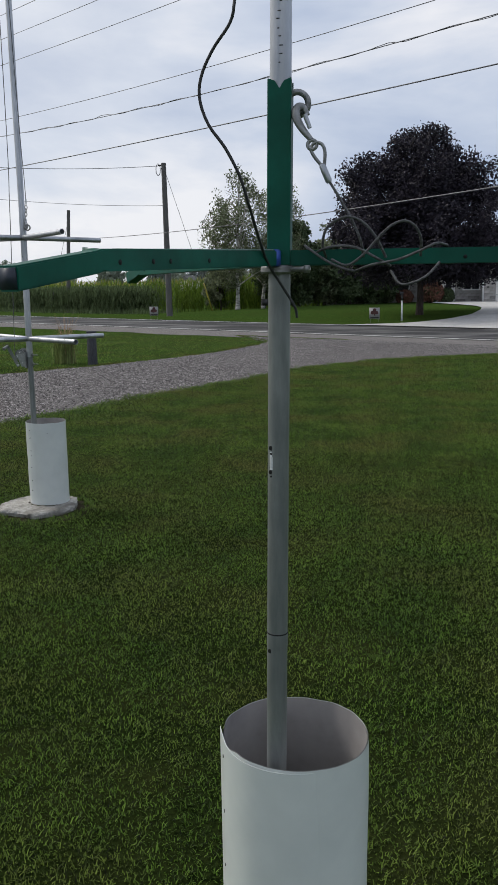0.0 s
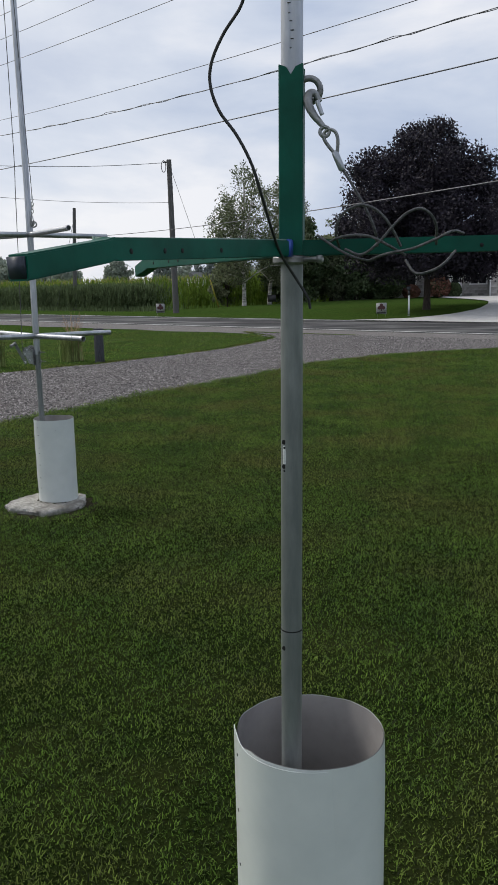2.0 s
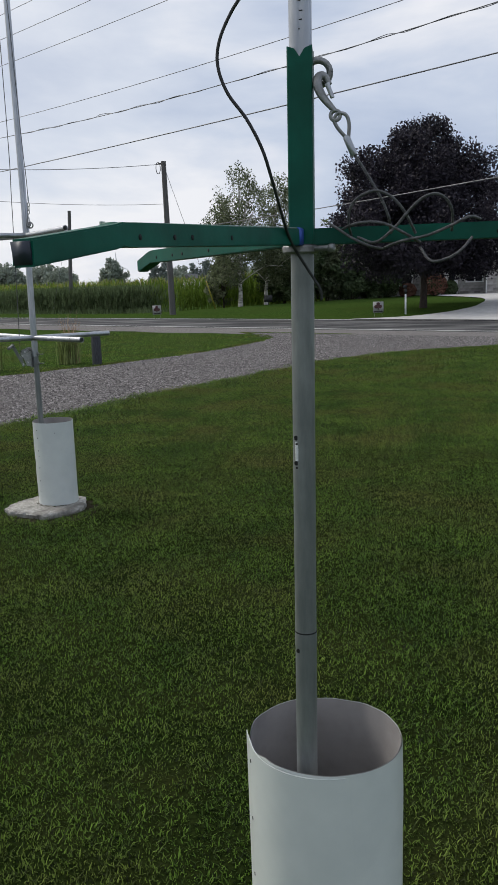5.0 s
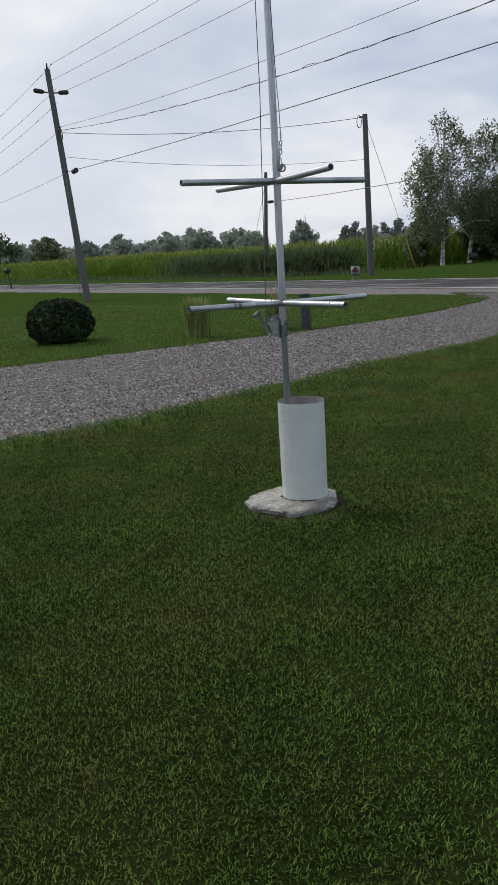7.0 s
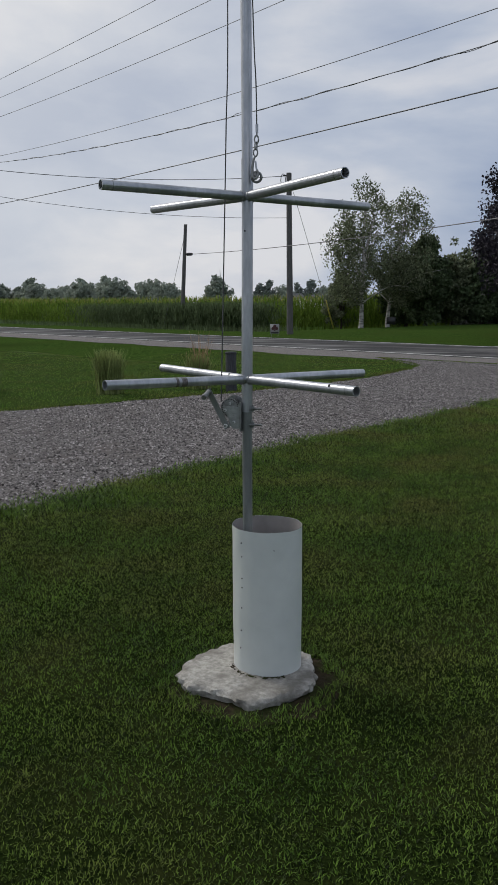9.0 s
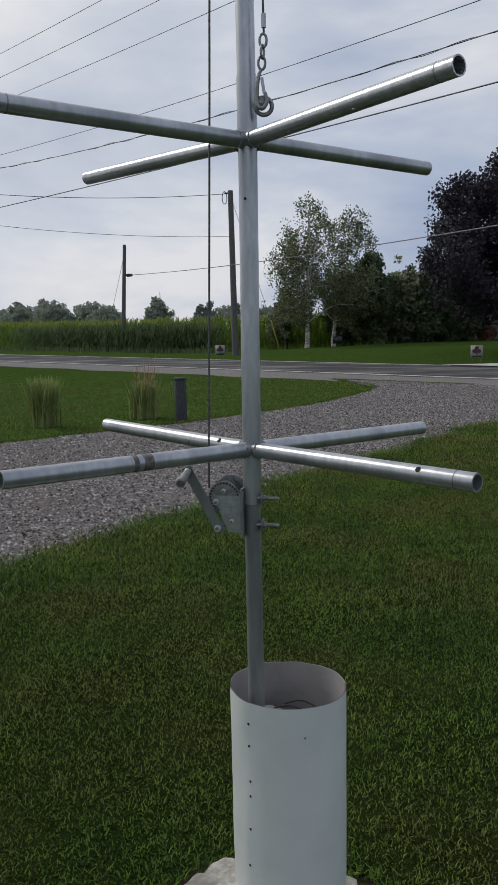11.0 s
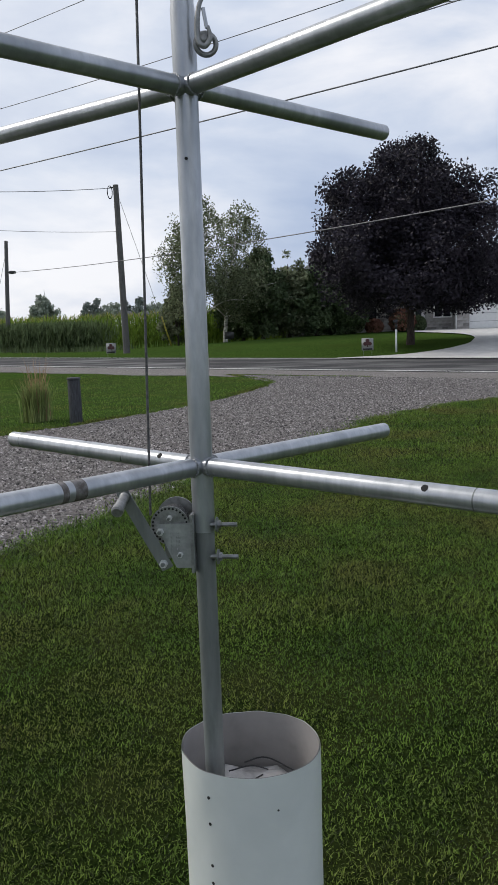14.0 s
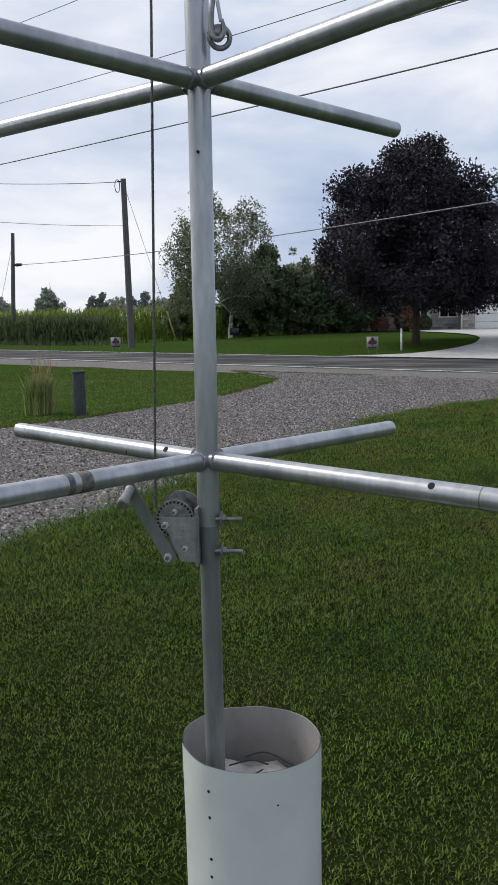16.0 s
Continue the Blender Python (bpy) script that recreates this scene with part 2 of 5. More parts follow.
M_RUSSET = surface("russet shrub leaf", (0.11, 0.05, 0.035), (0.2, 0.1, 0.07), 1.0, 0.7, bump=0, per="island", vary=0.4, spec=0.2)
M_GLASS = bpy.data.materials.new("window glass")
M_GLASS.use_nodes = True
glass = M_GLASS.node_tree.nodes["Principled BSDF"]
glass.inputs["Base Color"].default_value = (0.02, 0.023, 0.026, 1)
glass.inputs["Roughness"].default_value = 0.06

# ---- makers ----


def part(name, bm, material, parent=None, label="", smooth=True):
    me = bpy.data.meshes.new(name)
    bmesh.ops.recalc_face_normals(bm, faces=bm.faces[:])
    for e in bm.edges:
        e.smooth = len(e.link_faces) == 2 and e.calc_face_angle(0.0) < 0.65
    bm.to_mesh(me)
    bm.free()
    for p in me.polygons:
        p.use_smooth = smooth
    me.materials.append(material)
    ob = new(name, me)
    ob.parent = parent
    if label:
        ob["label"] = label
    return ob


def from_arrays(name, verts, faces, material, parent=None, smooth=False):
    """A mesh from an n x 3 array of places and an m x 3 or m x 4 array of corners."""
    verts, faces = np.asarray(verts, np.float32), np.asarray(faces, np.int32)
    me = bpy.data.meshes.new(name)
    k = faces.shape[1]
    me.vertices.add(len(verts))
    me.vertices.foreach_set("co", verts.ravel())
    me.loops.add(faces.size)
    me.loops.foreach_set("vertex_index", faces.ravel())
    me.polygons.add(len(faces))
    me.polygons.foreach_set("loop_start", np.arange(0, faces.size, k, dtype=np.int32))
    me.update(calc_edges=True)
    if smooth:
        me.polygons.foreach_set("use_smooth", np.ones(len(faces), bool))
    me.materials.append(material)
    ob = new(name, me)
    ob.parent = parent
    return ob


def thing(name, at, label, category, group="", turn=0.0, kind=""):
    ob = new(name)
    ob.empty_display_size = 0.1
    ob.matrix_basis = pose(*at, 0, 0, turn)
    return tagged(ob, label, category, group, kind)


def sweep(bm, pts, r, seg=12, caps=True):
    """A round rod through pts; r: one radius or one for each point."""
    pts = [Vector(p) for p in pts]
    radii = [r] * len(pts) if isinstance(r, (int, float)) else list(r)
    rings, up = [], None
    for i, p in enumerate(pts):
        d = (pts[min(i + 1, len(pts) - 1)] - pts[max(i - 1, 0)]).normalized()
        if up is None:
            up = Vector((0, 0, 1)) if abs(d.z) < 0.9 else Vector((1, 0, 0))
        side = d.cross(up).normalized()
        up = side.cross(d).normalized()
        rings.append([bm.verts.new(p + radii[i] * (math.cos(a) * side + math.sin(a) * up)) for a in (2 * math.pi * k / seg for k in range(seg))])
    for a, b in zip(rings, rings[1:]):
        for k in range(seg):
            bm.faces.new((a[k], a[(k + 1) % seg], b[(k + 1) % seg], b[k]))
    if caps:
        bm.faces.new(rings[0][::-1])
        bm.faces.new(rings[-1])
    return bm


def rod(pts, r, seg=12, caps=True):
    return sweep(bmesh.new(), pts, r, seg, caps)


def smooth_path(pts, n=8):
    """A Catmull-Rom curve through pts."""
    p = [Vector(q) for q in pts]
    p = [2 * p[0] - p[1], *p, 2 * p[-1] - p[-2]]
    res = []
    for i in range(1, len(p) - 2):
        for k in range(n):
            t = k / n
            res.append(0.5 * (2 * p[i] + (p[i + 1] - p[i - 1]) * t + (2 * p[i - 1] - 5 * p[i] + 4 * p[i + 1] - p[i + 2]) * t * t + (3 * p[i] - p[i - 1] - 3 * p[i + 1] + p[i + 2]) * t ** 3))
    return res + [p[-2]]


def hollow(pts, r, wall=0.0035, seg=20):
    """An open-ended pipe between two points, with a bore 6 cm deep at either end."""
    a, b = Vector(pts[0]), Vector(pts[-1])
    d = (b - a).normalized()
    up = Vector((0, 0, 1)) if abs(d.z) < 0.9 else Vector((1, 0, 0))
    side = d.cross(up).normalized()
    up = side.cross(d)
    bm = bmesh.new()
    stations = [(a + d * 0.06, r - wall), (a, r - wall), (a, r), (b, r), (b, r - wall), (b - d * 0.06, r - wall)]
    rings = [[bm.verts.new(p + q * (math.cos(2 * math.pi * k / seg) * side + math.sin(2 * math.pi * k / seg) * up)) for k in range(seg)] for p, q in stations]
    for x, y in zip(rings, rings[1:]):
        for k in range(seg):
            bm.faces.new((x[k], x[(k + 1) % seg], y[(k + 1) % seg], y[k]))
    bm.faces.new(rings[0])
    bm.faces.new(rings[-1])
    return bm


def block(size, at=(0, 0, 0), bevel=0.0, m=None, bm=None):
    bm = bm or bmesh.new()
    geo = bmesh.ops.create_cube(bm, size=1.0, matrix=(m or Matrix()) @ Matrix.Translation(at) @ Matrix.Diagonal((*size, 1)))
    if bevel:
        edges = {e for v in geo["verts"] for e in v.link_edges}
        bmesh.ops.bevel(bm, geom=list(edges), offset=bevel, segments=2, affect="EDGES")
    return bm


def lathe(profile, seg=32, at=(0, 0, 0)):
    bm = bmesh.new()
    rings = [[bm.verts.new((at[0] + r * math.cos(2 * math.pi * k / seg), at[1] + r * math.sin(2 * math.pi * k / seg), at[2] + z)) for k in range(seg)] for r, z in profile]
    for x, y in zip(rings, rings[1:]):
        for k in range(seg):
            bm.faces.new((x[k], x[(k + 1) % seg], y[(k + 1) % seg], y[k]))
    bm.faces.new(rings[0][::-1])
    bm.faces.new(rings[-1])
    return bm


def ring(centre, normal, big, small, seg=20, sides=8, start=0.0, end=360.0, squash=1.0, lean=(0, 0, 1)):
    """A torus, or an arc of one."""
    c, nv = Vector(centre), Vector(normal).normalized()
    v = (Vector(lean) - nv * Vector(lean).dot(nv)).normalized()
    u = v.cross(nv)
    full = end - start >= 359.9
    pts = [c + big * (squash * math.cos(a) * u + math.sin(a) * v) for a in (radians(start + (end - start) * k / seg) for k in range(seg + 1))]
    return rod(pts, small, sides, not full)


def mix_bm(*bms):
    res = bmesh.new()
    for b in bms:
        me = bpy.data.meshes.new("join")
        b.to_mesh(me)
        b.free()
        res.from_mesh(me)
        bpy.data.meshes.remove(me)
    return res


rng = np.random.default_rng(7)

# ---- the lie of the land ----
ROAD_O, ROAD_D, ROAD_N = np.array((0.0, 26.6)), np.array((0.865, -0.502)), np.array((0.502, 0.865))
ROAD_W = 5.5


def smoothstep(a, b, x):
    t = np.clip((np.asarray(x, float) - a) / (b - a), 0, 1)
    return t * t * (3 - 2 * t)


def road_uv(x, y):
    dx, dy = np.asarray(x, float) - ROAD_O[0], np.asarray(y, float) - ROAD_O[1]
    return dx * ROAD_D[0] + dy * ROAD_D[1], dx * ROAD_N[0] + dy * ROAD_N[1]


def road_xy(u, v):
    return ROAD_O[0] + u * ROAD_D[0] + v * ROAD_N[0], ROAD_O[1] + u * ROAD_D[1] + v * ROAD_N[1]


def ground_z(x, y):
    u, v = road_uv(x, y)
    rise = 0.36 * smoothstep(6.2, 15, v) * smoothstep(-27, -16, u) * (1 - smoothstep(60, 120, v))
    ditch = -0.42 * np.exp(-((v + 6.0) / 1.3) ** 2) * smoothstep(-5, -13, u)
    dip = -0.35 * smoothstep(7, 25, v) * smoothstep(-24, -30, u) * smoothstep(-75, -40, u)
    return rise + ditch + dip


def gz(x, y):
    return float(ground_z(x, y))


steps = 8 * np.sinh(np.linspace(-6.3, 6.3, 261))
gx, gy = np.meshgrid(steps - 2, steps + 14)
nv = len(steps)
idx = np.arange(nv * nv).reshape(nv, nv)
quads = np.stack((idx[:-1, :-1], idx[:-1, 1:], idx[1:, 1:], idx[1:, :-1]), -1).reshape(-1, 4)
ground = from_arrays("ground", np.stack((gx, gy, ground_z(gx, gy)), -1).reshape(-1, 3), quads, M_LAWN, smooth=True)
tagged(ground, "mown green lawn and open grassland", "lawn", kind="structure")


def strip(name, left, right, across, lift, material, label, category, thick=0.0):
    """A sheet between two edge lines with the same number of points, laid on the ground."""
    left, right = np.array(left, float), np.array(right, float)
    rows = []
    for k in range(across + 1):
        f = k / across
        rows.append(left * (1 - f) + right * f)
    g = np.array(rows)
    z = ground_z(g[..., 0], g[..., 1]) + lift
    v = np.concatenate((g, z[..., None]), -1)
    n, m = g.shape[:2]
    ii = np.arange(n * m).reshape(n, m)
    q = np.stack((ii[:-1, :-1], ii[1:, :-1], ii[1:, 1:], ii[:-1, 1:]), -1).reshape(-1, 4)
    ob = from_arrays(name, v.reshape(-1, 3), q, material, smooth=True)
    return tagged(ob, label, category, kind="structure")


def resample(pts, n):
    pts = np.array(pts, float)
    s = np.concatenate(([0], np.cumsum(np.hypot(*np.diff(pts, axis=0).T))))
    t = np.linspace(0, s[-1], n)
    return np.stack((np.interp(t, s, pts[:, 0]), np.interp(t, s, pts[:, 1])), -1)


us = np.linspace(-160, 90, 126)
strip("road", [road_xy(u, -0.35) for u in us], [road_xy(u, ROAD_W + 0.1) for u in us], 6, 0.012, M_ASPHALT, "worn grey two-lane asphalt road", "road")
strip("road_line", [road_xy(u, -0.07) for u in us], [road_xy(u, 0.07) for u in us], 1, 0.018, M_PAINT, "white edge line painted on the road", "road line")
strip("road_line", [road_xy(u, ROAD_W - 0.3) for u in us], [road_xy(u, ROAD_W - 0.18) for u in us], 1, 0.018, M_PAINT, "white edge line painted on the road", "road line")
# gravel shoulder on the near side; it widens into the drive's mouth
shoulder = [road_xy(u, -2.75 + 0.16 * math.sin(u * 1.7) + 0.1 * math.sin(u * 4.1)) for u in us]
strip("gravel_shoulder", [road_xy(u, -0.33) for u in us], shoulder, 4, 0.008, M_SHOULDER, "pale gravel shoulder beside the road", "gravel")

NEAR_EDGE = [(-8.4, -1.5), (-7.0, 2.4), (-5.9, 5.2), (-5.33, 6.85), (-4.68, 8.05), (-4.3, 9.1), (-3.78, 10.6), (-3.18, 12.4), (-2.4, 13.9), (-1.4, 16.7), (0.2, 18.7), (2.5, 20.0), (7.0, 18.9), (13.0, 15.8)]
FAR_EDGE = [(-15.5, -0.5), (-12.6, 5.2), (-11.0, 8.7), (-9.5, 11.6), (-8.6, 12.9), (-7.45, 14.55), (-5.9, 16.8), (-4.95, 18.6), (-4.35, 20.2), (-3.95, 21.8), (-3.75, 23.3), (-3.7, 24.4), (-4.3, 25.5), (-5.2, 27.0), (0.0, 24.2), (7.0, 20.3), (13.0, 17.0)]


def rough_edge(pts, n, amount):
    p = resample(pts, n)
    for i in range(n):
        p[i] += amount * np.array((noise.noise((p[i][0] * 1.9, p[i][1] * 1.9, 3.0)), noise.noise((p[i][0] * 1.9, p[i][1] * 1.9, 9.0))))
    return p


near_line, far_line = rough_edge(NEAR_EDGE, 220, 0.16), rough_edge(FAR_EDGE, 220, 0.12)
strip("gravel_drive", far_line, near_line, 10, 0.016, M_GRAVEL, "grey crushed gravel driveway crossing the lawn", "driveway")

PAD_LEFT = [(-2.6, 33.95), (-1.7, 34.2), (0.1, 35.0), (1.7, 36.5), (2.7, 38.2), (3.2, 40.6), (3.42, 43.6), (3.35, 46.5), (2.6, 50.0), (1.4, 53.5), (0.6, 57.0)]
PAD_RIGHT = [(15.0, 24.0), (15.0, 27.0), (15.0, 31.0), (15.0, 36.0), (15.0, 41.0), (15.0, 46.0), (15.0, 50.0), (15.0, 54.0), (15.0, 57.0)]
strip("concrete_driveway", resample(PAD_LEFT, 40), resample(PAD_RIGHT, 40), 20, 0.05, M_DRIVEPAD, "pale concrete driveway leading to a garage", "driveway")


# ---- the nearer mast ----
NX, NY = 0.695, 1.62


def sheet_sleeve(name, at, r, z0, z1, seam, label, holes, notch=0.0):
    """A rolled sheet of painted steel, lapped along a seam with screw holes."""
    t = thing(name, (at[0], at[1], 0), label, "pipe sleeve")
    seg, rows = 72, 14

    def radius(a, z):
        f = (z - z0) / (z1 - z0)
        off = (a - radians(seam)) % (2 * math.pi)
        dent = math.exp(-(((off - 6.1) / 0.16) ** 2) - ((f - 0.52) / 0.07) ** 2) + 0.7 * math.exp(-(((off - 0.25) / 0.2) ** 2) - ((f - 0.72) / 0.09) ** 2)
        return r + 0.0035 * noise.noise((3 * math.cos(a), 3 * math.sin(a), 4 * z)) + 0.004 * math.cos(2 * a + 0.6) - 0.0035 * dent

    # the inner face gets a darker grey than the shell
    for inner in (False, True):
        bm = bmesh.new()
        grid = []
        for j in range(rows + 1):
            f = j / rows
            z = z0 + (z1 - z0) * f
            line = []
            for i in range(seg):
                a = radians(seam) + 2 * math.pi * i / seg
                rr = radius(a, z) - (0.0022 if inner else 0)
                top = 0.004 * noise.noise((2 * math.cos(a), 2 * math.sin(a), 1.0)) * f
                if notch and i < 6:
                    top -= notch * f * (1 - i / 6)
                line.append(bm.verts.new((rr * math.cos(a), rr * math.sin(a), z + top)))
            grid.append(line)
        for a, b in zip(grid, grid[1:]):
            for k in range(seg):
                bm.faces.new((a[k], a[(k + 1) % seg], b[(k + 1) % seg], b[k]))
        part("lining" if inner else "shell", bm, M_SHEET_IN if inner else M_SHEET, t, "darker grey inner face" if inner else "")
    for ang, z in holes:
        a = radians(ang)
        d = Vector((math.cos(a), math.sin(a), 0))
        p = d * radius(a, z)
        part("screw_hole", rod([Vector((p.x, p.y, z)) - d * 0.003, Vector((p.x, p.y, z)) + d * 0.0007], 0.0036 if ang < 270 else 0.0022, 10), M_HOLE, t, "small dark drilled hole")
    return t


n_mast = thing("antenna_mast", (NX, NY, 0), "slim galvanised mast with a green painted three-armed collar", "mast")
lean = 0.013
at_z = lambda z, dx=0.0, dy=0.0: (dx + lean * (z - 0.9), dy, z)
part("lower_pipe", rod([at_z(0.0), at_z(1.70)], 0.0196, 28), M_GALV_DULL, n_mast, "dull grey galvanised lower pipe")
part("coupling", rod([at_z(0.979), at_z(0.983), at_z(1.009), at_z(1.013)], (0.0196, 0.0203, 0.0203, 0.0196), 28), M_GALV_DULL, n_mast)
part("seam", rod([at_z(1.0095), at_z(1.0118)], 0.0206, 28), M_HOLE, n_mast, "dark rusty seam line")
part("upper_pipe", hollow([at_z(1.96), at_z(5.2)], 0.0186, seg=28), M_GALV, n_mast, "bright galvanised upper pipe with scuff marks")
part("flange", rod([at_z(1.688, -0.003), at_z(1.691, -0.003), at_z(1.699, -0.003), at_z(1.702, -0.003)], (0.028, 0.0305, 0.0305, 0.028), 24), M_ZINC, n_mast, "chipped pale steel flange")
part("flange_bolt", rod([at_z(1.695, 0.02, -0.012), at_z(1.695, 0.056, -0.02)], 0.0048, 10), M_ZINC, n_mast)
part("flange_nut", rod([at_z(1.695, 0.048, -0.018), at_z(1.695, 0.056, -0.02)], 0.0075, 6), M_ZINC, n_mast)

# square green collar with a notched top
bm = bmesh.new()
half, turn = 0.0205, radians(4)
corners = []
for i in range(4):
    a0 = Vector((half if i in (0, 3) else -half, half if i < 2 else -half, 0))
    corners.append(a0)
loop = []
for i in range(4):
    for f in (0.04, 0.3, 0.5, 0.7, 0.96):
        loop.append((corners[i] * (1 - f) + corners[(i + 1) % 4] * f, f))
lo, hi = [], []
for p, f in loop:
    q = Matrix.Rotation(turn, 3, "Z") @ p
    tip = 2.010 - (0.016 if f == 0.5 else 0.004 if f in (0.3, 0.7) else 0.0)
    lo.append(bm.verts.new((q.x + lean * 0.8, q.y, 1.703)))
    hi.append(bm.verts.new((q.x + lean * 1.1, q.y, tip)))
for k in range(len(lo)):
    bm.faces.new((lo[k], lo[(k + 1) % len(lo)], hi[(k + 1) % len(lo)], hi[k]))
bm.faces.new(lo[::-1])
part("collar", bm, M_GREEN, n_mast, "dark green painted square tube collar", smooth=False)


def green_arm(azimuth, bend, tip, drop, sink=0.0, z=1.7145):
    """A square green tube, bent downwards near its end."""
    d = Vector((math.cos(radians(azimuth)), math.sin(radians(azimuth)), 0))
    side = Vector((-d.y, d.x, 0))
    h = 0.0135
    bm = bmesh.new()
    rings = []
    for s, dz in ((0.019, 0), (bend - 0.012, 0.001 - sink), (bend, 0.0008 - sink), (bend + 0.012, -0.002 - sink), (tip, -drop - sink)):
        c = d * s + Vector((lean * 0.8, 0, z + dz))
        rings.append([bm.verts.new(c + side * a * h + Vector((0, 0, b * h))) for a, b in ((-1, -1), (1, -1), (1, 1), (-1, 1))])
    for x, y in zip(rings, rings[1:]):
        for k in range(4):
            bm.faces.new((x[k], x[(k + 1) % 4], y[(k + 1) % 4], y[k]))
    bm.faces.new(rings[0])
    bm.faces.new(rings[-1])
    long_edges = [e for e in bm.edges if abs((e.verts[0].co - e.verts[1].co).normalized().dot(d)) > 0.5]
    bmesh.ops.bevel(bm, geom=long_edges, offset=0.002, segments=2, affect="EDGES")
    arm = part("arm", bm, M_GREEN, n_mast, "green painted square tube arm, bent at its end", smooth=False)
    slope = drop / (tip - bend)
    m = Matrix.Translation(d * (tip + 0.001) + Vector((lean * 0.8, 0, z - drop - sink))) @ Matrix.Rotation(radians(azimuth), 4, "Z") @ Matrix.Rotation(math.atan(slope), 4, "Y")
    part("end_cap", block((0.003, 0.0225, 0.0225), m=m), M_NAVY, arm, "dark open tube end")
    for s in (0.26, 0.36, 0.40, 0.47):
        for e in (-1, 1):
            c = d * (s * bend / 0.5) + side * e * (h - 0.002) + Vector((lean * 0.8, 0, z - 0.002 - sink * s / 0.5))
            part("bolt_hole", rod([c, c + side * e * 0.0026], 0.0035, 8), M_HOLE, arm)
    w = d * bend + Vector((lean * 0.8, 0, z + h - sink))
    part("clip", mix_bm(block((0.006, 0.018, 0.003), at=(0, -0.005, 0), m=Matrix.Translation(w) @ Matrix.Rotation(radians(azimuth), 4, "Z")), block((0.007, 0.003, 0.02), at=(0.0, -0.0145, -0.007), m=Matrix.Translation(w) @ Matrix.Rotation(radians(azimuth), 4, "Z"))), M_GREEN_EDGE, arm, "pale chipped weld tab")
    part("worn_edge", rod([d * 0.05 + side * 0.012 + Vector((lean * 0.8, 0, z + h - 0.0005)), d * (bend - 0.02) + side * 0.012 + Vector((lean * 0.8, 0, z + h + 0.0005 - sink))], 0.0012, 6), M_GREEN_EDGE, arm)
    return arm


green_arm(-104.3, 0.535, 0.685, 0.021, 0.0145)
green_arm(133.0, 0.60, 0.675, 0.018, 0.006)
green_arm(9.5, 0.62, 0.76, 0.033)
tape_at = Matrix.Translation((lean * 0.8, 0, 1.7145)) @ Matrix.Rotation(radians(-104.3), 4, "Z")
part("tape", block((0.02, 0.0285, 0.0285), at=(0.034, 0, 0), bevel=0.002, m=tape_at), M_BLUE, n_mast, "band of blue tape")
on_pipe = lambda dx: -math.sqrt(0.0196 ** 2 - dx ** 2)
for z, dx, rr in ((1.3745, -0.0112, 0.0044), (1.364, -0.0105, 0.0022), (1.3294, -0.0112, 0.0042), (1.3215, -0.0105, 0.0020), (0.976, -0.0115, 0.0044)):
    part("bolt_hole", rod([at_z(z, dx * 0.9, on_pipe(dx) + 0.004), at_z(z, dx * 1.02, on_pipe(dx) - 0.0006)], rr, 10), M_HOLE, n_mast)
part("scrape", rod([at_z(1.368, -0.0095, on_pipe(0.0095) + 0.0044), at_z(1.355, -0.0085, on_pipe(0.0085) + 0.0046), at_z(1.334, -0.0085, on_pipe(0.0085) + 0.0044)], (0.0042, 0.0054, 0.0050), 10), M_SCRAPE, n_mast, "bare bright scrape in the zinc")
for k in range(9):
    z = 2.035 + 0.0135 * k + 0.004 * math.sin(3.1 * k)
    w = 0.003 + 0.003 * abs(math.sin(2.3 * k))
    part("scuff", block((w, 0.0006, 0.0016), at=at_z(z, 0.001 + 0.003 * math.sin(k), -0.0187)), M_BLACK, n_mast, "black scuff mark")

# ring, snap hook, thimble and guy cable
guy = thing("guy_cable", (NX, NY, 2.0), "coiled grey steel guy cable with a snap hook", "cable")
gp = lambda x, z, y=1.60: (x - NX, y - NY, z - 2.0)
part("weld_eye", ring(gp(0.737, 1.972, 1.624), (0.15, -1, 0), 0.019, 0.0055, 24, 10), M_ZINC, guy, "thick welded steel eye")
hook_path = smooth_path([gp(0.757, 1.950, 1.612), gp(0.748, 1.964, 1.612), gp(0.739, 1.960, 1.606), gp(0.740, 1.944, 1.60), gp(0.750, 1.926, 1.596), gp(0.766, 1.907, 1.592)], 6)
part("snap_hook", rod(hook_path, [0.0044 + 0.0032 * math.sin(math.pi * k / (len(hook_path) - 1)) for k in range(len(hook_path))], 10), M_ZINC, guy, "zinc plated snap hook")
part("hook_gate", rod([gp(0.755, 1.948, 1.592), gp(0.7635, 1.926, 1.592)], (0.0042, 0.0036), 10), M_GALV, guy, "bright spring gate")
part("swivel_eye", ring(gp(0.7675, 1.899, 1.592), (0.1, -1, 0), 0.0075, 0.0033, 18, 8), M_ZINC, guy)
part("thimble", rod(smooth_path([gp(0.786, 1.862, 1.592), gp(0.771, 1.880, 1.592), gp(0.7655, 1.893, 1.592), gp(0.772, 1.902, 1.592), gp(0.784, 1.899, 1.592), gp(0.789, 1.886, 1.592), gp(0.788, 1.864, 1.592)], 6), 0.0029, 8), M_ZINC, guy, "loop of cable round a thimble")
part("ferrule", rod([gp(0.783, 1.867, 1.592), gp(0.785, 1.864, 1.592), gp(0.7955, 1.840, 1.592), gp(0.797, 1.837, 1.592)], (0.004, 0.0058, 0.0058, 0.004), 12), M_GALV, guy, "crimped aluminium ferrule")
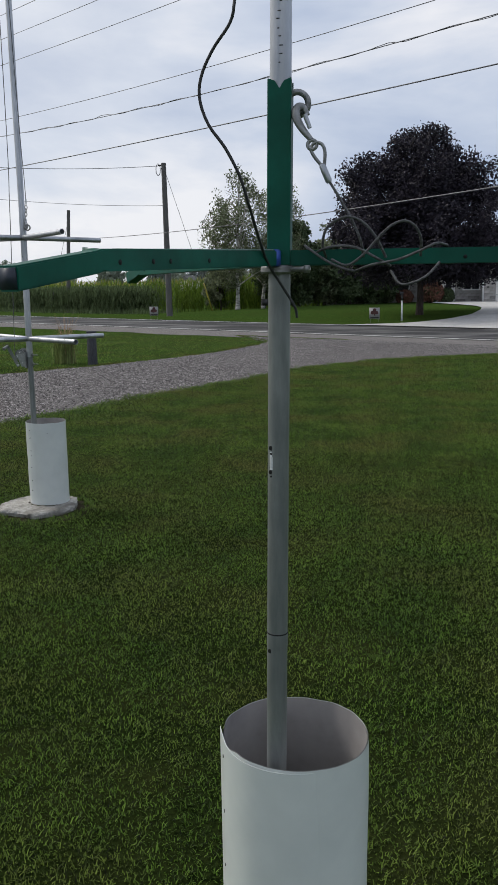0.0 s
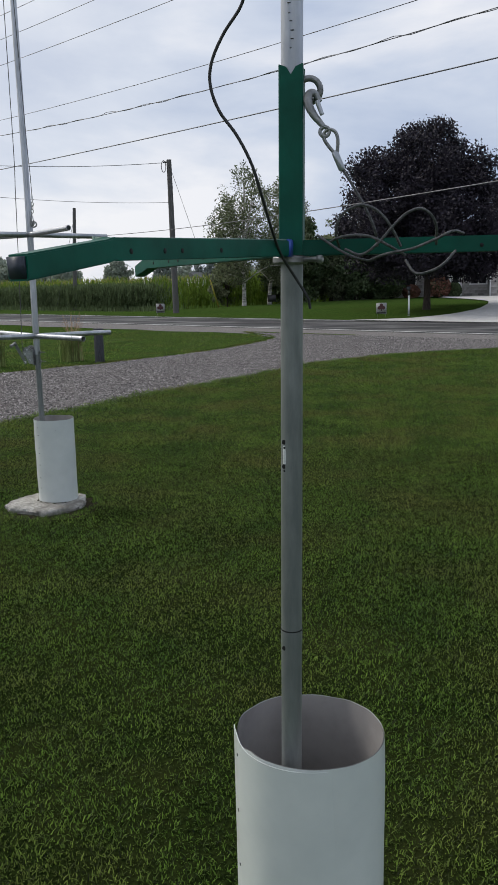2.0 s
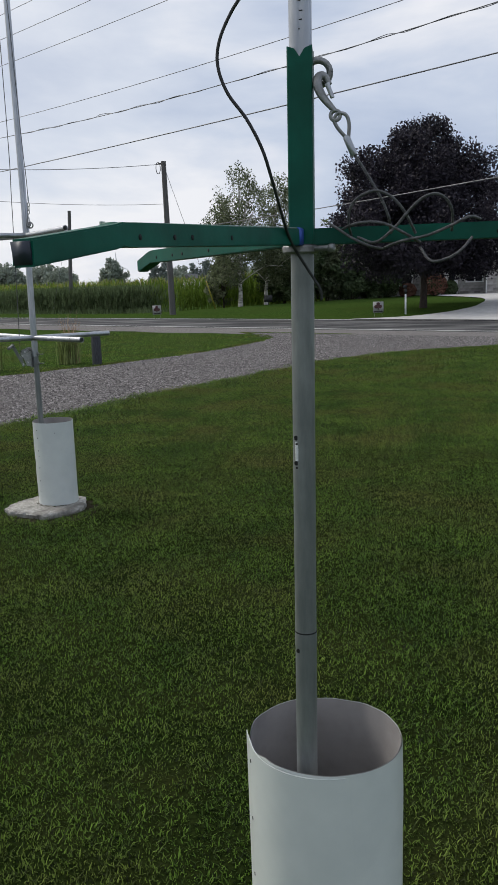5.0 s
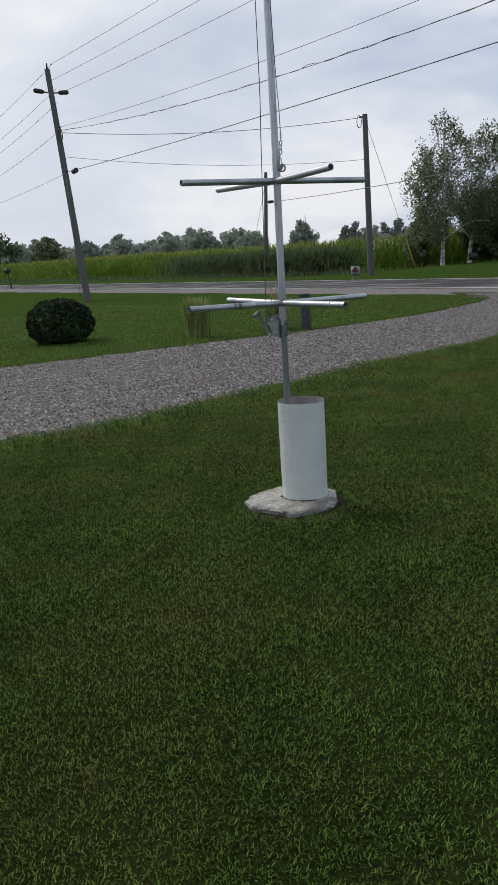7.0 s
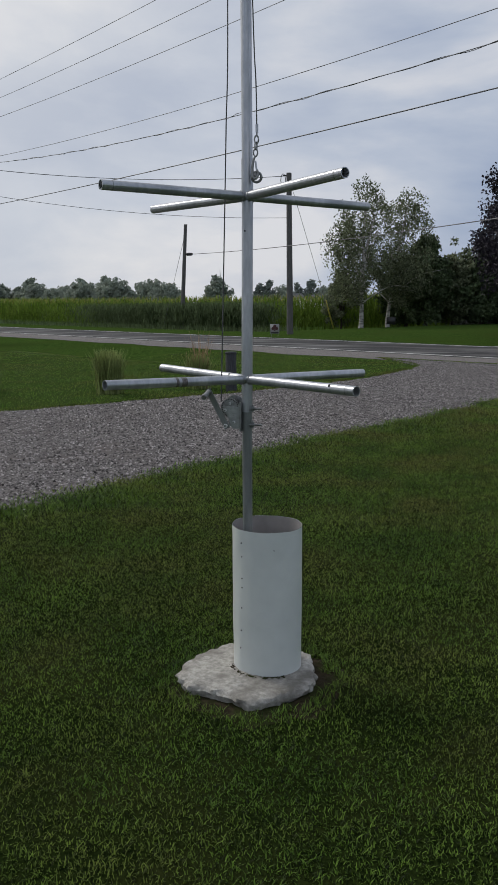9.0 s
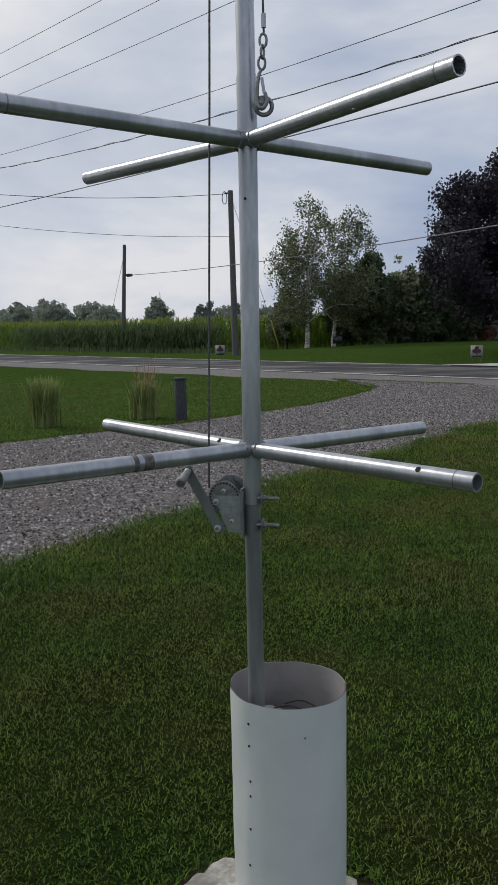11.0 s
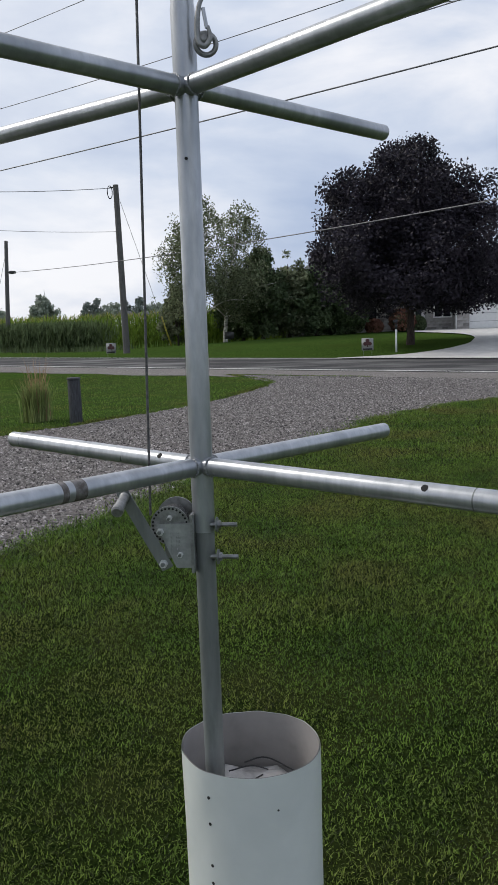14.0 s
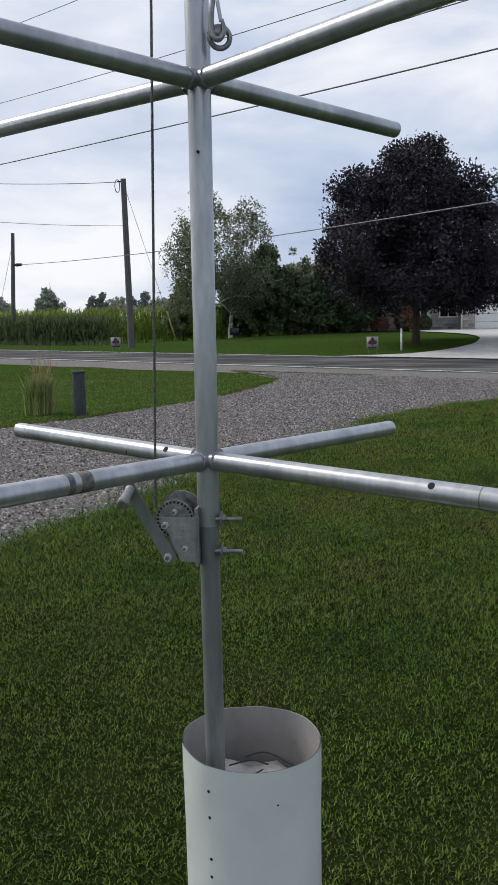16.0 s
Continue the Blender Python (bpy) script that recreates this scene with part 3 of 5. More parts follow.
coil = [
    [(0.797, 1.838, 1.592), (0.815, 1.81, 1.59), (0.838, 1.77, 1.585), (0.851, 1.738, 1.59), (0.853, 1.715, 1.62)],
    [(0.788, 1.715, 1.62), (0.786, 1.735, 1.59), (0.793, 1.76, 1.58), (0.812, 1.775, 1.578), (0.834, 1.779, 1.578), (0.857, 1.768, 1.58), (0.877, 1.744, 1.585), (0.893, 1.712, 1.60)],
    [(0.80, 1.71, 1.60), (0.829, 1.70, 1.585), (0.857, 1.718, 1.58), (0.881, 1.744, 1.578), (0.902, 1.763, 1.578), (0.923, 1.77, 1.58), (0.940, 1.762, 1.585), (0.950, 1.743, 1.60), (0.950, 1.715, 1.63)],
    [(0.752, 1.735, 1.61), (0.765, 1.727, 1.585), (0.793, 1.708, 1.582), (0.82, 1.695, 1.582), (0.84, 1.690, 1.60)],
    [(0.77, 1.722, 1.61), (0.793, 1.729, 1.582), (0.822, 1.732, 1.58), (0.848, 1.727, 1.58), (0.876, 1.712, 1.582), (0.90, 1.698, 1.61)],
    [(0.84, 1.69, 1.60), (0.871, 1.70, 1.582), (0.912, 1.707, 1.58), (0.949, 1.721, 1.58), (0.976, 1.733, 1.585), (0.994, 1.731, 1.62)],
    [(0.90, 1.69, 1.62), (0.917, 1.668, 1.60), (0.941, 1.67, 1.595), (0.963, 1.682, 1.60), (0.982, 1.703, 1.625)],
]
for c in coil:
    part("cable_turn", rod(smooth_path([gp(x, z, y) for x, z, y in c], 7), 0.0023, 8), M_CABLE, guy)

coax = thing("black_cable", (NX, NY, 2.0), "thin black rubber cable hanging loosely down the mast", "cable")
line = [(0.7, 2.6, 1.58), (0.689, 2.326, 1.502), (0.682, 2.151, 1.438), (0.683, 2.074, 1.397), (0.675, 2.043, 1.399), (0.648, 2.009, 1.401), (0.629, 1.974, 1.403), (0.625, 1.942, 1.405), (0.637, 1.906, 1.407), (0.662, 1.871, 1.409), (0.682, 1.831, 1.414), (0.692, 1.791, 1.43), (0.696, 1.745, 1.482), (0.7, 1.704, 1.543), (0.718, 1.665, 1.578), (0.737, 1.632, 1.588), (0.741, 1.612, 1.592)]
part("jacket", rod(smooth_path([gp(x, z, y) for x, z, y in line], 6), 0.0024, 8), M_BLACK, coax)

near_sleeve = sheet_sleeve("mast_sleeve", (0.718, 1.70), 0.148, 0.0, 0.757, 196, "white painted sheet steel sleeve round a mast foot", [], 0.02)
bm = bmesh.new()
cols = []
for k in range(31):
    a = radians(184 + 4.0 * k)
    rr = 0.1462 + 0.0055 * (1 - k / 30) + 0.0075 * max(0, 1 - k / 4) ** 1.5
    cols.append([bm.verts.new((rr * math.cos(a), rr * math.sin(a), z)) for z in (0.0, 0.25, 0.5, 0.752 + 0.006 * max(0, 1 - k / 10))])
for x, y in zip(cols, cols[1:]):
    for k in range(3):
        bm.faces.new((x[k], y[k], y[k + 1], x[k + 1]))
flap = part("lap_flap", bm, M_SHEET, near_sleeve, "overlapping sheet edge that stands proud")
solid = flap.modifiers.new("thickness", "SOLIDIFY")
solid.thickness = 0.0015
out = Vector((math.cos(radians(199)), math.sin(radians(199)), 0))
for z in (0.713, 0.587, 0.46, 0.30):
    part("screw_hole", rod([out * 0.1475 + Vector((0, 0, z)), out * 0.1522 + Vector((0, 0, z))], 0.0036, 10), M_HOLE, flap, "small dark drilled hole")
footing = thing("mast_footing", (0.715, 1.70, 0), "rough concrete footing inside a white sleeve", "footing")
part("concrete", lathe([(0.143, -0.05), (0.143, 0.30), (0.10, 0.315), (0.02, 0.31)], 28), M_CONCRETE, footing)

# ---- the further mast ----
SX, SY = -1.94, 5.803
s_mast = thing("lifting_mast", (SX, SY, 0), "galvanised steel mast with two tiers of welded pipe arms", "mast")
part("lower_pipe", rod([(0, 0, 0.1), (0, 0, 1.165)], 0.0205, 28), M_GALV_DULL, s_mast, "dull grey galvanised lower pipe")
part("middle_pipe", rod([(0, 0, 1.165), (0, 0.005, 1.45), (0, 0.018, 2.02)], 0.0226, 28), M_GALV, s_mast, "bluish galvanised middle pipe")
part("upper_pipe", rod([(0, 0.018, 2.02), (-0.001, 0.021, 2.17), (-0.001, 0.0212, 2.18), (-0.045, 0.10, 6.8)], (0.0235, 0.0235, 0.0218, 0.0210), 28), M_GALV, s_mast, "bright galvanised upper pipe")
TIERS = (
    ((-0.374, -0.495, 2.028), (-0.594, 0.391, 2.041), (0.489, -0.386, 2.037), (0.384, 0.521, 2.025)),
    ((-0.345, -0.565, 1.318), (-0.549, 0.354, 1.310), (0.377, 0.509, 1.294), (0.533, -0.354, 1.301)),
)
for tier, (ends, z) in enumerate(zip(TIERS, (2.028, 1.300))):
    for k, e in enumerate(ends):
        d = Vector((e[0], e[1], 0)).normalized()
        a = d * 0.006 + Vector((0, 0.012 if tier == 0 else 0.0, z))
        bent = hollow([a, Vector(e)], 0.0186, 0.003, 24)
        arm = part("arm", bent, M_GALV, s_mast, "open-ended galvanised pipe arm")
        part("weld", ring(a + d * 0.024, d, 0.0192, 0.0021, 28, 8), M_WELD, arm, "lumpy weld bead")
        for f in ((0.93, 0.934),):
            p, q = a.lerp(Vector(e), f[0]), a.lerp(Vector(e), f[1])
            if (k + tier) % 2 == 0:
                part("band_mark", rod([p, q], 0.0188, 24, False), M_GALV_DULL, arm, "dark band mark on the zinc")
        n = d.cross(Vector((0, 0, 1)))
        n = n if n.y < 0 else -n
        if tier == 1 and k in (1, 3):
            h = a.lerp(Vector(e), 0.80 if k == 3 else 0.155)
            way = (n * 0.75 + Vector((0, 0, 0.66))).normalized()
            part("bolt_hole", rod([h + way * 0.016, h + way * 0.0190], 0.0062, 14), M_HOLE, arm, "drilled bolt hole")
        if tier == 1 and k == 0:
            for f0, f1 in ((0.46, 0.50), (0.52, 0.54)):
                part("rust_stain", rod([a.lerp(Vector(e), f0), a.lerp(Vector(e), f1)], 0.0189, 24, False), M_RUST, arm, "brown rusty stain")
part("bolt_hole", rod([(0.002, -0.018, 1.892), (0.002, -0.0228, 1.892)], 0.003, 10), M_HOLE, s_mast)
part("hook_eye", ring((0.045, 0.0, 2.098), (0.35, -1, 0), 0.019, 0.0052, 24, 10), M_ZINC, s_mast, "welded steel eye")

chain = thing("hoist_cable", (SX, SY, 2.1), "steel hoist cable with chain links and a snap hook", "hoist cable")
part("snap_hook", rod(smooth_path([(0.052, -0.012, 0.025), (0.056, -0.014, 0.005), (0.046, -0.016, -0.010), (0.034, -0.014, 0.0), (0.032, -0.012, 0.03), (0.036, -0.01, 0.06), (0.042, -0.008, 0.075)], 6), (*[0.0035 + 0.0022 * math.sin(math.pi * k / 36) for k in range(37)],), 10), M_ZINC, chain, "zinc plated snap hook")
part("hook_gate", rod([(0.050, -0.012, 0.022), (0.044, -0.010, 0.058)], 0.0036, 10), M_GALV, chain)
part("hook_plate", block((0.022, 0.007, 0.022), at=(0.043, -0.013, 0.002), bevel=0.003), M_ZINC, chain)
for k in range(3):
    part("chain_link", ring((0.044 + 0.002 * k, -0.008, 0.090 + 0.024 * k), (1, -0.2, 0) if k % 2 else (0.2, -1, 0), 0.0145, 0.003, 20, 8, squash=0.55), M_ZINC, chain)
part("ferrule", rod([(0.05, -0.008, 0.165), (0.05, -0.008, 0.195)], 0.0055, 10), M_GALV, chain)
part("wire_rope", rod(smooth_path([(0.05, -0.008, 0.15), (0.046, -0.006, 0.35), (0.03, 0.0, 0.7), (-0.03, 0.03, 2.6), (-0.07, 0.05, 4.6)], 6), 0.0026, 8), M_CABLE, chain)
part("haul_rope", rod(smooth_path([(-0.103, -0.03, -0.895), (-0.087, -0.015, -0.2), (-0.078, -0.008, 0.2), (-0.07, 0.0, 0.66), (-0.085, 0.04, 2.5), (-0.11, 0.06, 4.6)], 6), 0.0027, 8), M_CABLE, chain)

# hand winch clamped to the mast
winch = thing("hand_winch", (SX + 0.006, SY, 1.151), "grey steel hand winch with a crank, bolted to the mast", "winch")
wz = lambda x, z, y=-0.036: (x, y, z - 1.14)
bm = bmesh.new()
outline = [(-0.096, 1.178), (-0.026, 1.178), (-0.020, 1.190), (-0.020, 1.087), (-0.058, 1.087), (-0.062, 1.095)]
front = [bm.verts.new(wz(x, z, -0.0385)) for x, z in outline]
back = [bm.verts.new(wz(x, z, -0.0355)) for x, z in outline]
bm.faces.new(front)
bm.faces.new(back[::-1])
for k in range(len(front)):
    bm.faces.new((front[k], front[(k + 1) % len(front)], back[(k + 1) % len(front)], back[k]))
plate = part("side_plate", bm, M_WINCH, winch, "grey zinc side plate with printed bars", smooth=False)
part("side_plate", block((0.075, 0.003, 0.092), at=wz(-0.06, 1.133, 0.03)), M_ZINC, winch, smooth=False)
part("back_plate", block((0.006, 0.075, 0.12), at=wz(-0.0245, 1.136, -0.003), bevel=0.001), M_ZINC, winch, smooth=False)
for x in (-0.066, -0.055, -0.05):
    for k in range(6):
        part("printed_bar", block((0.0022 - 0.0006 * (k % 2), 0.0006, 0.0058 - 0.0012 * ((k * 7) % 3)), at=wz(x, 1.117 + 0.0085 * k, -0.039)), M_ZINC, plate, "faded pale print")
drum = part("drum", mix_bm(rod([wz(-0.070, 1.172, -0.030), wz(-0.070, 1.172, -0.027)], 0.040, 40), rod([wz(-0.066, 1.178, 0.022), wz(-0.066, 1.178, 0.025)], 0.042, 40), rod([wz(-0.069, 1.179, -0.028), wz(-0.068, 1.180, 0.023)], 0.022, 24)), M_ZINC, winch, "toothed winch drum with cable wound on", smooth=False)
for k in range(28):
    a = 2 * math.pi * k / 28
    c = (-0.070 + 0.0352 * math.cos(a), 1.172 + 0.0352 * math.sin(a))
    part("gear_slot", rod([wz(*c, -0.0295), wz(*c, -0.0303)], 0.0024, 6), M_HOLE, drum)
part("cable_wraps", mix_bm(*[ring(wz(-0.069, 1.179, -0.022 + 0.006 * k), (0, 1, 0), 0.026, 0.003, 24, 6) for k in range(7)]), M_CABLE, winch, "turns of steel cable")
for x, z, r in ((-0.088, 1.162, 0.0075), (-0.081, 1.100, 0.0085), (-0.049, 1.115, 0.0058), (-0.068, 1.190, 0.0052)):
    y = -0.052 if z < 1.105 else -0.0385
    nut = part("nut", rod([wz(x, z, y + 0.004), wz(x, z, y - 0.007)], r, 6), M_BRIGHT, winch, "bright hexagon nut", smooth=False)
    part("stud", rod([wz(x, z, y - 0.007), wz(x, z, y - 0.012)], r * 0.5, 10), M_GALV_DULL, nut)
a, b = Vector(wz(-0.079, 1.098, -0.049)), Vector(wz(-0.153, 1.240, -0.056))
d = (b - a).normalized()
across = d.cross(Vector((0, 1, 0))).normalized()
m = Matrix.Translation((a + b) / 2) @ Matrix((across, d.cross(across), d)).transposed().to_4x4()
crank = part("crank_arm", block((0.0255, 0.004, (b - a).length + 0.022), bevel=0.0012, m=m), M_GALV_DULL, winch, "flat grey crank bar", smooth=False)
g0, g1 = b + Vector((0.002, -0.002, 0.0)), b + Vector((0.002, -0.064, -0.019))
part("grip", rod([g0, g0.lerp(g1, 0.06), g0.lerp(g1, 0.12), g0.lerp(g1, 0.72), g0.lerp(g1, 0.76), g0.lerp(g1, 0.96), g1], (0.008, 0.0105, 0.0095, 0.0102, 0.0118, 0.0118, 0.009), 16), M_ZINC, crank, "worn cylindrical grip")
for z in (1.170, 1.103):
    part("u_bolt", rod([wz(-0.028, z, -0.012), wz(0.064, z, -0.012)], 0.0042, 10), M_ZINC, winch, "threaded clamp stud")
    part("washer", rod([wz(0.0215, z, -0.012), wz(0.0245, z, -0.012)], 0.0155, 20), M_GALV_DULL, winch, smooth=False)
    part("nut", rod([wz(0.0245, z, -0.012), wz(0.031, z, -0.012)], 0.0085, 6), M_ZINC, winch, smooth=False)

s_holes = [(240, 0.624), (240, 0.565), (240, 0.47), (240, 0.43), (239, 0.34), (238, 0.24), (299, 0.605), (236, 0.16)]
sheet_sleeve("mast_sleeve", (-1.868, 5.848), 0.147, 0.055, 0.68, 216, "white painted sheet steel sleeve standing on a rough concrete pad", s_holes)

pad = thing("concrete_pad", (-1.905, 5.775, 0), "rough-edged round concrete pad, stained and chipped", "concrete pad")
bm = bmesh.new()
rings, seg = [], 96
for f, z in ((0.97, -0.04), (0.975, 0.0), (1.0, 0.018), (1.02, 0.034), (1.0, 0.046), (0.955, 0.051), (0.88, 0.053), (0.5, 0.056), (0.15, 0.058)):
    line = []
    for k in range(seg):
        a = 2 * math.pi * k / seg
        lobe = lambda at, p=6: max(0.0, math.cos(a - radians(at))) ** p
        out = 0.272 + 0.035 * noise.noise((1.3 * math.cos(a), 1.3 * math.sin(a), 0.4)) + 0.022 * noise.noise((5 * math.cos(a), 5 * math.sin(a), 2.0)) + 0.036 * lobe(205, 10) + 0.04 * lobe(-72, 24) + 0.018 * lobe(-10, 10) - 0.018 * lobe(245, 14)
        rr = out * f + ((0.020 * noise.noise((7 * math.cos(a), 7 * math.sin(a), 55 * z)) + 0.014 * noise.noise((19 * math.cos(a), 19 * math.sin(a), 90 * z))) if f > 0.95 else 0)
        line.append(bm.verts.new((rr * math.cos(a), rr * math.sin(a), z + 0.004 * noise.noise((7 * math.cos(a) * f, 7 * math.sin(a) * f, 5.0)))))
    rings.append(line)
for x, y in zip(rings, rings[1:]):
    for k in range(seg):
        bm.faces.new((x[k], x[(k + 1) % seg], y[(k + 1) % seg], y[k]))
bm.faces.new(rings[-1])
part("slab", bm, M_CONCRETE, pad)
# crumbs of dark dirt against the sleeve's foot
bm = bmesh.new()
crumb = np.random.default_rng(15)
for k in range(150):
    a = radians(crumb.normal(258, 26))
    rr = 0.151 + abs(crumb.normal(0, 0.009))
    size = crumb.uniform(0.0012, 0.0042)
    bmesh.ops.create_icosphere(bm, subdivisions=1, radius=size, matrix=Matrix.Translation((0.037 + rr * math.cos(a), 0.073 + rr * math.sin(a), 0.056)) @ Matrix.Diagonal((1.6, 1.1, 0.7, 1)))
part("dirt", bm, M_SOIL, pad, "dark crumbled dirt along the sleeve")

soil = []
for f in (0.55, 0.9, 1.0):
    soil.append([(-1.88 + f * o * math.cos(a), 5.755 + f * o * math.sin(a), 0.006 if f < 1 else -0.004) for a, o in ((2 * math.pi * k / 60, 0.40 + 0.07 * noise.noise((2 * math.cos(2 * math.pi * k / 60), 2 * math.sin(2 * math.pi * k / 60), 7.0)) + 0.02 * math.sin(17 * k)) for k in range(60))])
sv = np.array(soil).reshape(-1, 3)
sf = [(j * 60 + k, j * 60 + (k + 1) % 60, (j + 1) * 60 + (k + 1) % 60, (j + 1) * 60 + k) for j in range(2) for k in range(60)]
tagged(from_arrays("bare_soil", sv, sf, M_SOIL), "dark bare soil round the concrete pad", "soil", kind="structure")

fill = thing("sleeve_filling", (-1.868, 5.848, 0.06), "crumpled pale plastic and sand filling inside the sleeve", "filling")
bm = bmesh.new()
rings = []
for f in (1.0, 0.8, 0.6, 0.4, 0.2, 0.05):
    rings.append([bm.verts.new((0.133 * f * math.cos(a), 0.133 * f * math.sin(a), 0.494 + 0.02 * (1 - f) + 0.022 * noise.noise((3 * f * math.cos(a), 3 * f * math.sin(a), 1.5)))) for a in (2 * math.pi * k / 40 for k in range(40))])
low = [bm.verts.new((0.133 * math.cos(2 * math.pi * k / 40), 0.133 * math.sin(2 * math.pi * k / 40), 0.0)) for k in range(40)]
rings.insert(0, low)
for x, y in zip(rings, rings[1:]):
    for k in range(40):
        bm.faces.new((x[k], x[(k + 1) % 40], y[(k + 1) % 40], y[k]))
bm.faces.new(rings[-1])
part("plastic_sheet", bm, M_PLASTIC, fill)
for k, pts in enumerate(([(-0.03, 0.09, 0.521), (0.02, 0.10, 0.529), (0.09, 0.07, 0.515)], [(-0.06, 0.05, 0.521), (-0.01, 0.06, 0.531), (0.03, 0.05, 0.529)], [(0.0, 0.0, 0.530), (0.02, 0.03, 0.528)])):
    part("fold", rod(smooth_path(pts, 5), 0.0017, 6), M_BLACK, fill, "dark folded edge")

# ---- plants ----


def leaf_cards(centres, size, rngs, flat=0.0, long=1.5):
    """One bent leaf of two quads at each centre, turned at random."""
    n = len(centres)
    a = rngs.normal(size=(n, 3))
    a /= np.linalg.norm(a, axis=1)[:, None]
    b = rngs.normal(size=(n, 3))
    b[:, 2] *= 1 - flat
    b -= a * (a * b).sum(1)[:, None]
    b /= np.linalg.norm(b, axis=1)[:, None]
    c = np.cross(a, b)
    s = (size * rngs.uniform(0.6, 1.35, n))[:, None]
    w, h = a * s * 0.5, b * s * long * 0.5
    fold = c * s * 0.22
    v = np.stack((centres - h * 0.9, centres - w + fold, centres + h, centres + w + fold, centres - h * 0.15), 1)
    i = np.arange(n)[:, None] * 5
    f = np.concatenate((i + np.array((0, 4, 1)), i + np.array((4, 2, 1)), i + np.array((0, 3, 4)), i + np.array((4, 3, 2))), 0)
    return v.reshape(-1, 3), f


def clumps(n_clumps, per, spread, shape, rngs):
    """Leaf places in clumps; shape(k) gives n clump centres."""
    c = shape(n_clumps, rngs)
    p = np.repeat(c, per, 0)
    d = np.clip(rngs.normal(size=p.shape), -1.7, 1.7)
    return p + d * spread


def limb_set(trunk, limbs):
    return mix_bm(rod(smooth_path(trunk[0], 5), np.interp(np.linspace(0, 1, 5 * (len(trunk[0]) - 1) + 1), np.linspace(0, 1, len(trunk[1])), trunk[1]).tolist(), 12),
                  *[rod(smooth_path(p, 4), np.linspace(r0, 0.012, 4 * (len(p) - 1) + 1).tolist(), 7) for p, r0 in limbs])


def tree(name, at, label, height, bottom, width, material, bark, leaves, leaf, trunk_r, seed, profile, lean_to=(0, 0), gap=0.35, kind_limbs=16, category="tree", per=36, rugged=0.0):
    """profile: radius share against height share of the crown, as pairs."""
    r = np.random.default_rng(seed)
    t = thing(name, (at[0], at[1], gz(*at) - 0.02), label, category)
    hs, rs = zip(*profile)

    def shape(n, q):
        res = []
        phase = q.uniform(0, 6.28, 4)
        while len(res) < n:
            f, a, k = q.uniform(0, 1), q.uniform(0, 2 * math.pi), q.uniform(0, 1) ** 0.42
            lump = 1 + 0.12 * math.sin(3 * a + phase[0] + 5 * f) + 0.12 * math.sin(5 * a + phase[1] - 9 * f) + 0.10 * math.sin(9 * a + phase[2] + 13 * f)
            if rugged and q.uniform(0.05, 1) > np.interp(f, hs, rs) ** 1.4:
                continue
            if rugged:
                lump += rugged * (2.2 * noise.noise((1.9 * math.cos(a) + seed, 1.9 * math.sin(a), 3.4 * f)) + 1.2 * noise.noise((4.5 * math.cos(a), 4.5 * math.sin(a) + seed, 8.0 * f)))
            rad = np.interp(f, hs, rs) * width * lump * k
            p = (rad * math.cos(a) + lean_to[0] * f, rad * math.sin(a) + lean_to[1] * f, bottom + f * (height - bottom))
            if noise.noise((p[0] * 0.55 + seed, p[1] * 0.55, p[2] * 0.55)) > gap - 0.75:
                res.append(p)
        return np.array(res)

    n_c = max(leaves // per, 6)
    centres = clumps(n_c, per, width * 0.045 + leaf * 0.5, shape, r)
    v, f = leaf_cards(centres, leaf, r)
    crown = from_arrays("crown", v, f, material, t)
    ends = shape(kind_limbs, r)
    limbs = []
    for e in ends:
        s = bottom * 0.75 + (e[2] - bottom) * 0.35
        base = np.array((lean_to[0] * s / height * 0.5, lean_to[1] * s / height * 0.5, s))
        limbs.append(([base, base * 0.5 + e * 0.5 + np.array((0, 0, 0.12 * height * 0.3)), e * 0.92], trunk_r * 0.4))
    line = [(0, 0, -0.1), (0.02, 0, bottom * 0.6), (lean_to[0] * 0.3, lean_to[1] * 0.3, height * 0.45), (lean_to[0] * 0.8, lean_to[1] * 0.8, height * 0.86)]
    part("trunk", limb_set((line, (trunk_r * 1.35, trunk_r, trunk_r * 0.6, 0.02)), limbs), bark, t)
    return t


ROUND = ((0, 0.55), (0.12, 0.88), (0.3, 1.0), (0.55, 0.95), (0.78, 0.68), (0.92, 0.36), (1, 0.1))
OVAL = ((0, 0.45), (0.2, 0.85), (0.45, 1.0), (0.7, 0.72), (0.88, 0.42), (1, 0.1))
DOME = ((0, 0.55), (0.08, 0.86), (0.22, 1.0), (0.42, 0.98), (0.57, 0.82), (0.7, 0.66), (0.82, 0.48), (0.93, 0.27), (1, 0.08))
SPIRE = ((0, 0.6), (0.15, 0.9), (0.35, 1.0), (0.6, 0.82), (0.8, 0.44), (0.93, 0.2), (1, 0.05))
CONE = ((0, 1.0), (0.3, 0.8), (0.6, 0.5), (0.85, 0.22), (1, 0.04))
tree("purple_maple", (0.42, 39.4), "large round-crowned maple with dark purple leaves", 8.3, 1.5, 3.95, M_PURPLE, M_BARK, 130000, 0.082, 0.145, 11, DOME, gap=0.62, kind_limbs=34, rugged=0.2, per=120)
tree("birch_tree", (-10.45, 49.2), "slender birch with a white trunk and thin green crown", 8.6, 1.3, 2.15, M_LEAF, M_BIRCH, 14000, 0.085, 0.12, 21, SPIRE, (0.2, 0), gap=0.6, per=14, kind_limbs=14, rugged=0.2)
tree("birch_tree", (-9.35, 51.5), "slender birch with a leaning white trunk", 8.1, 1.3, 2.1, M_LEAF, M_BIRCH, 14000, 0.085, 0.11, 22, SPIRE, (1.3, 0), gap=0.6, per=14, kind_limbs=14, rugged=0.2)
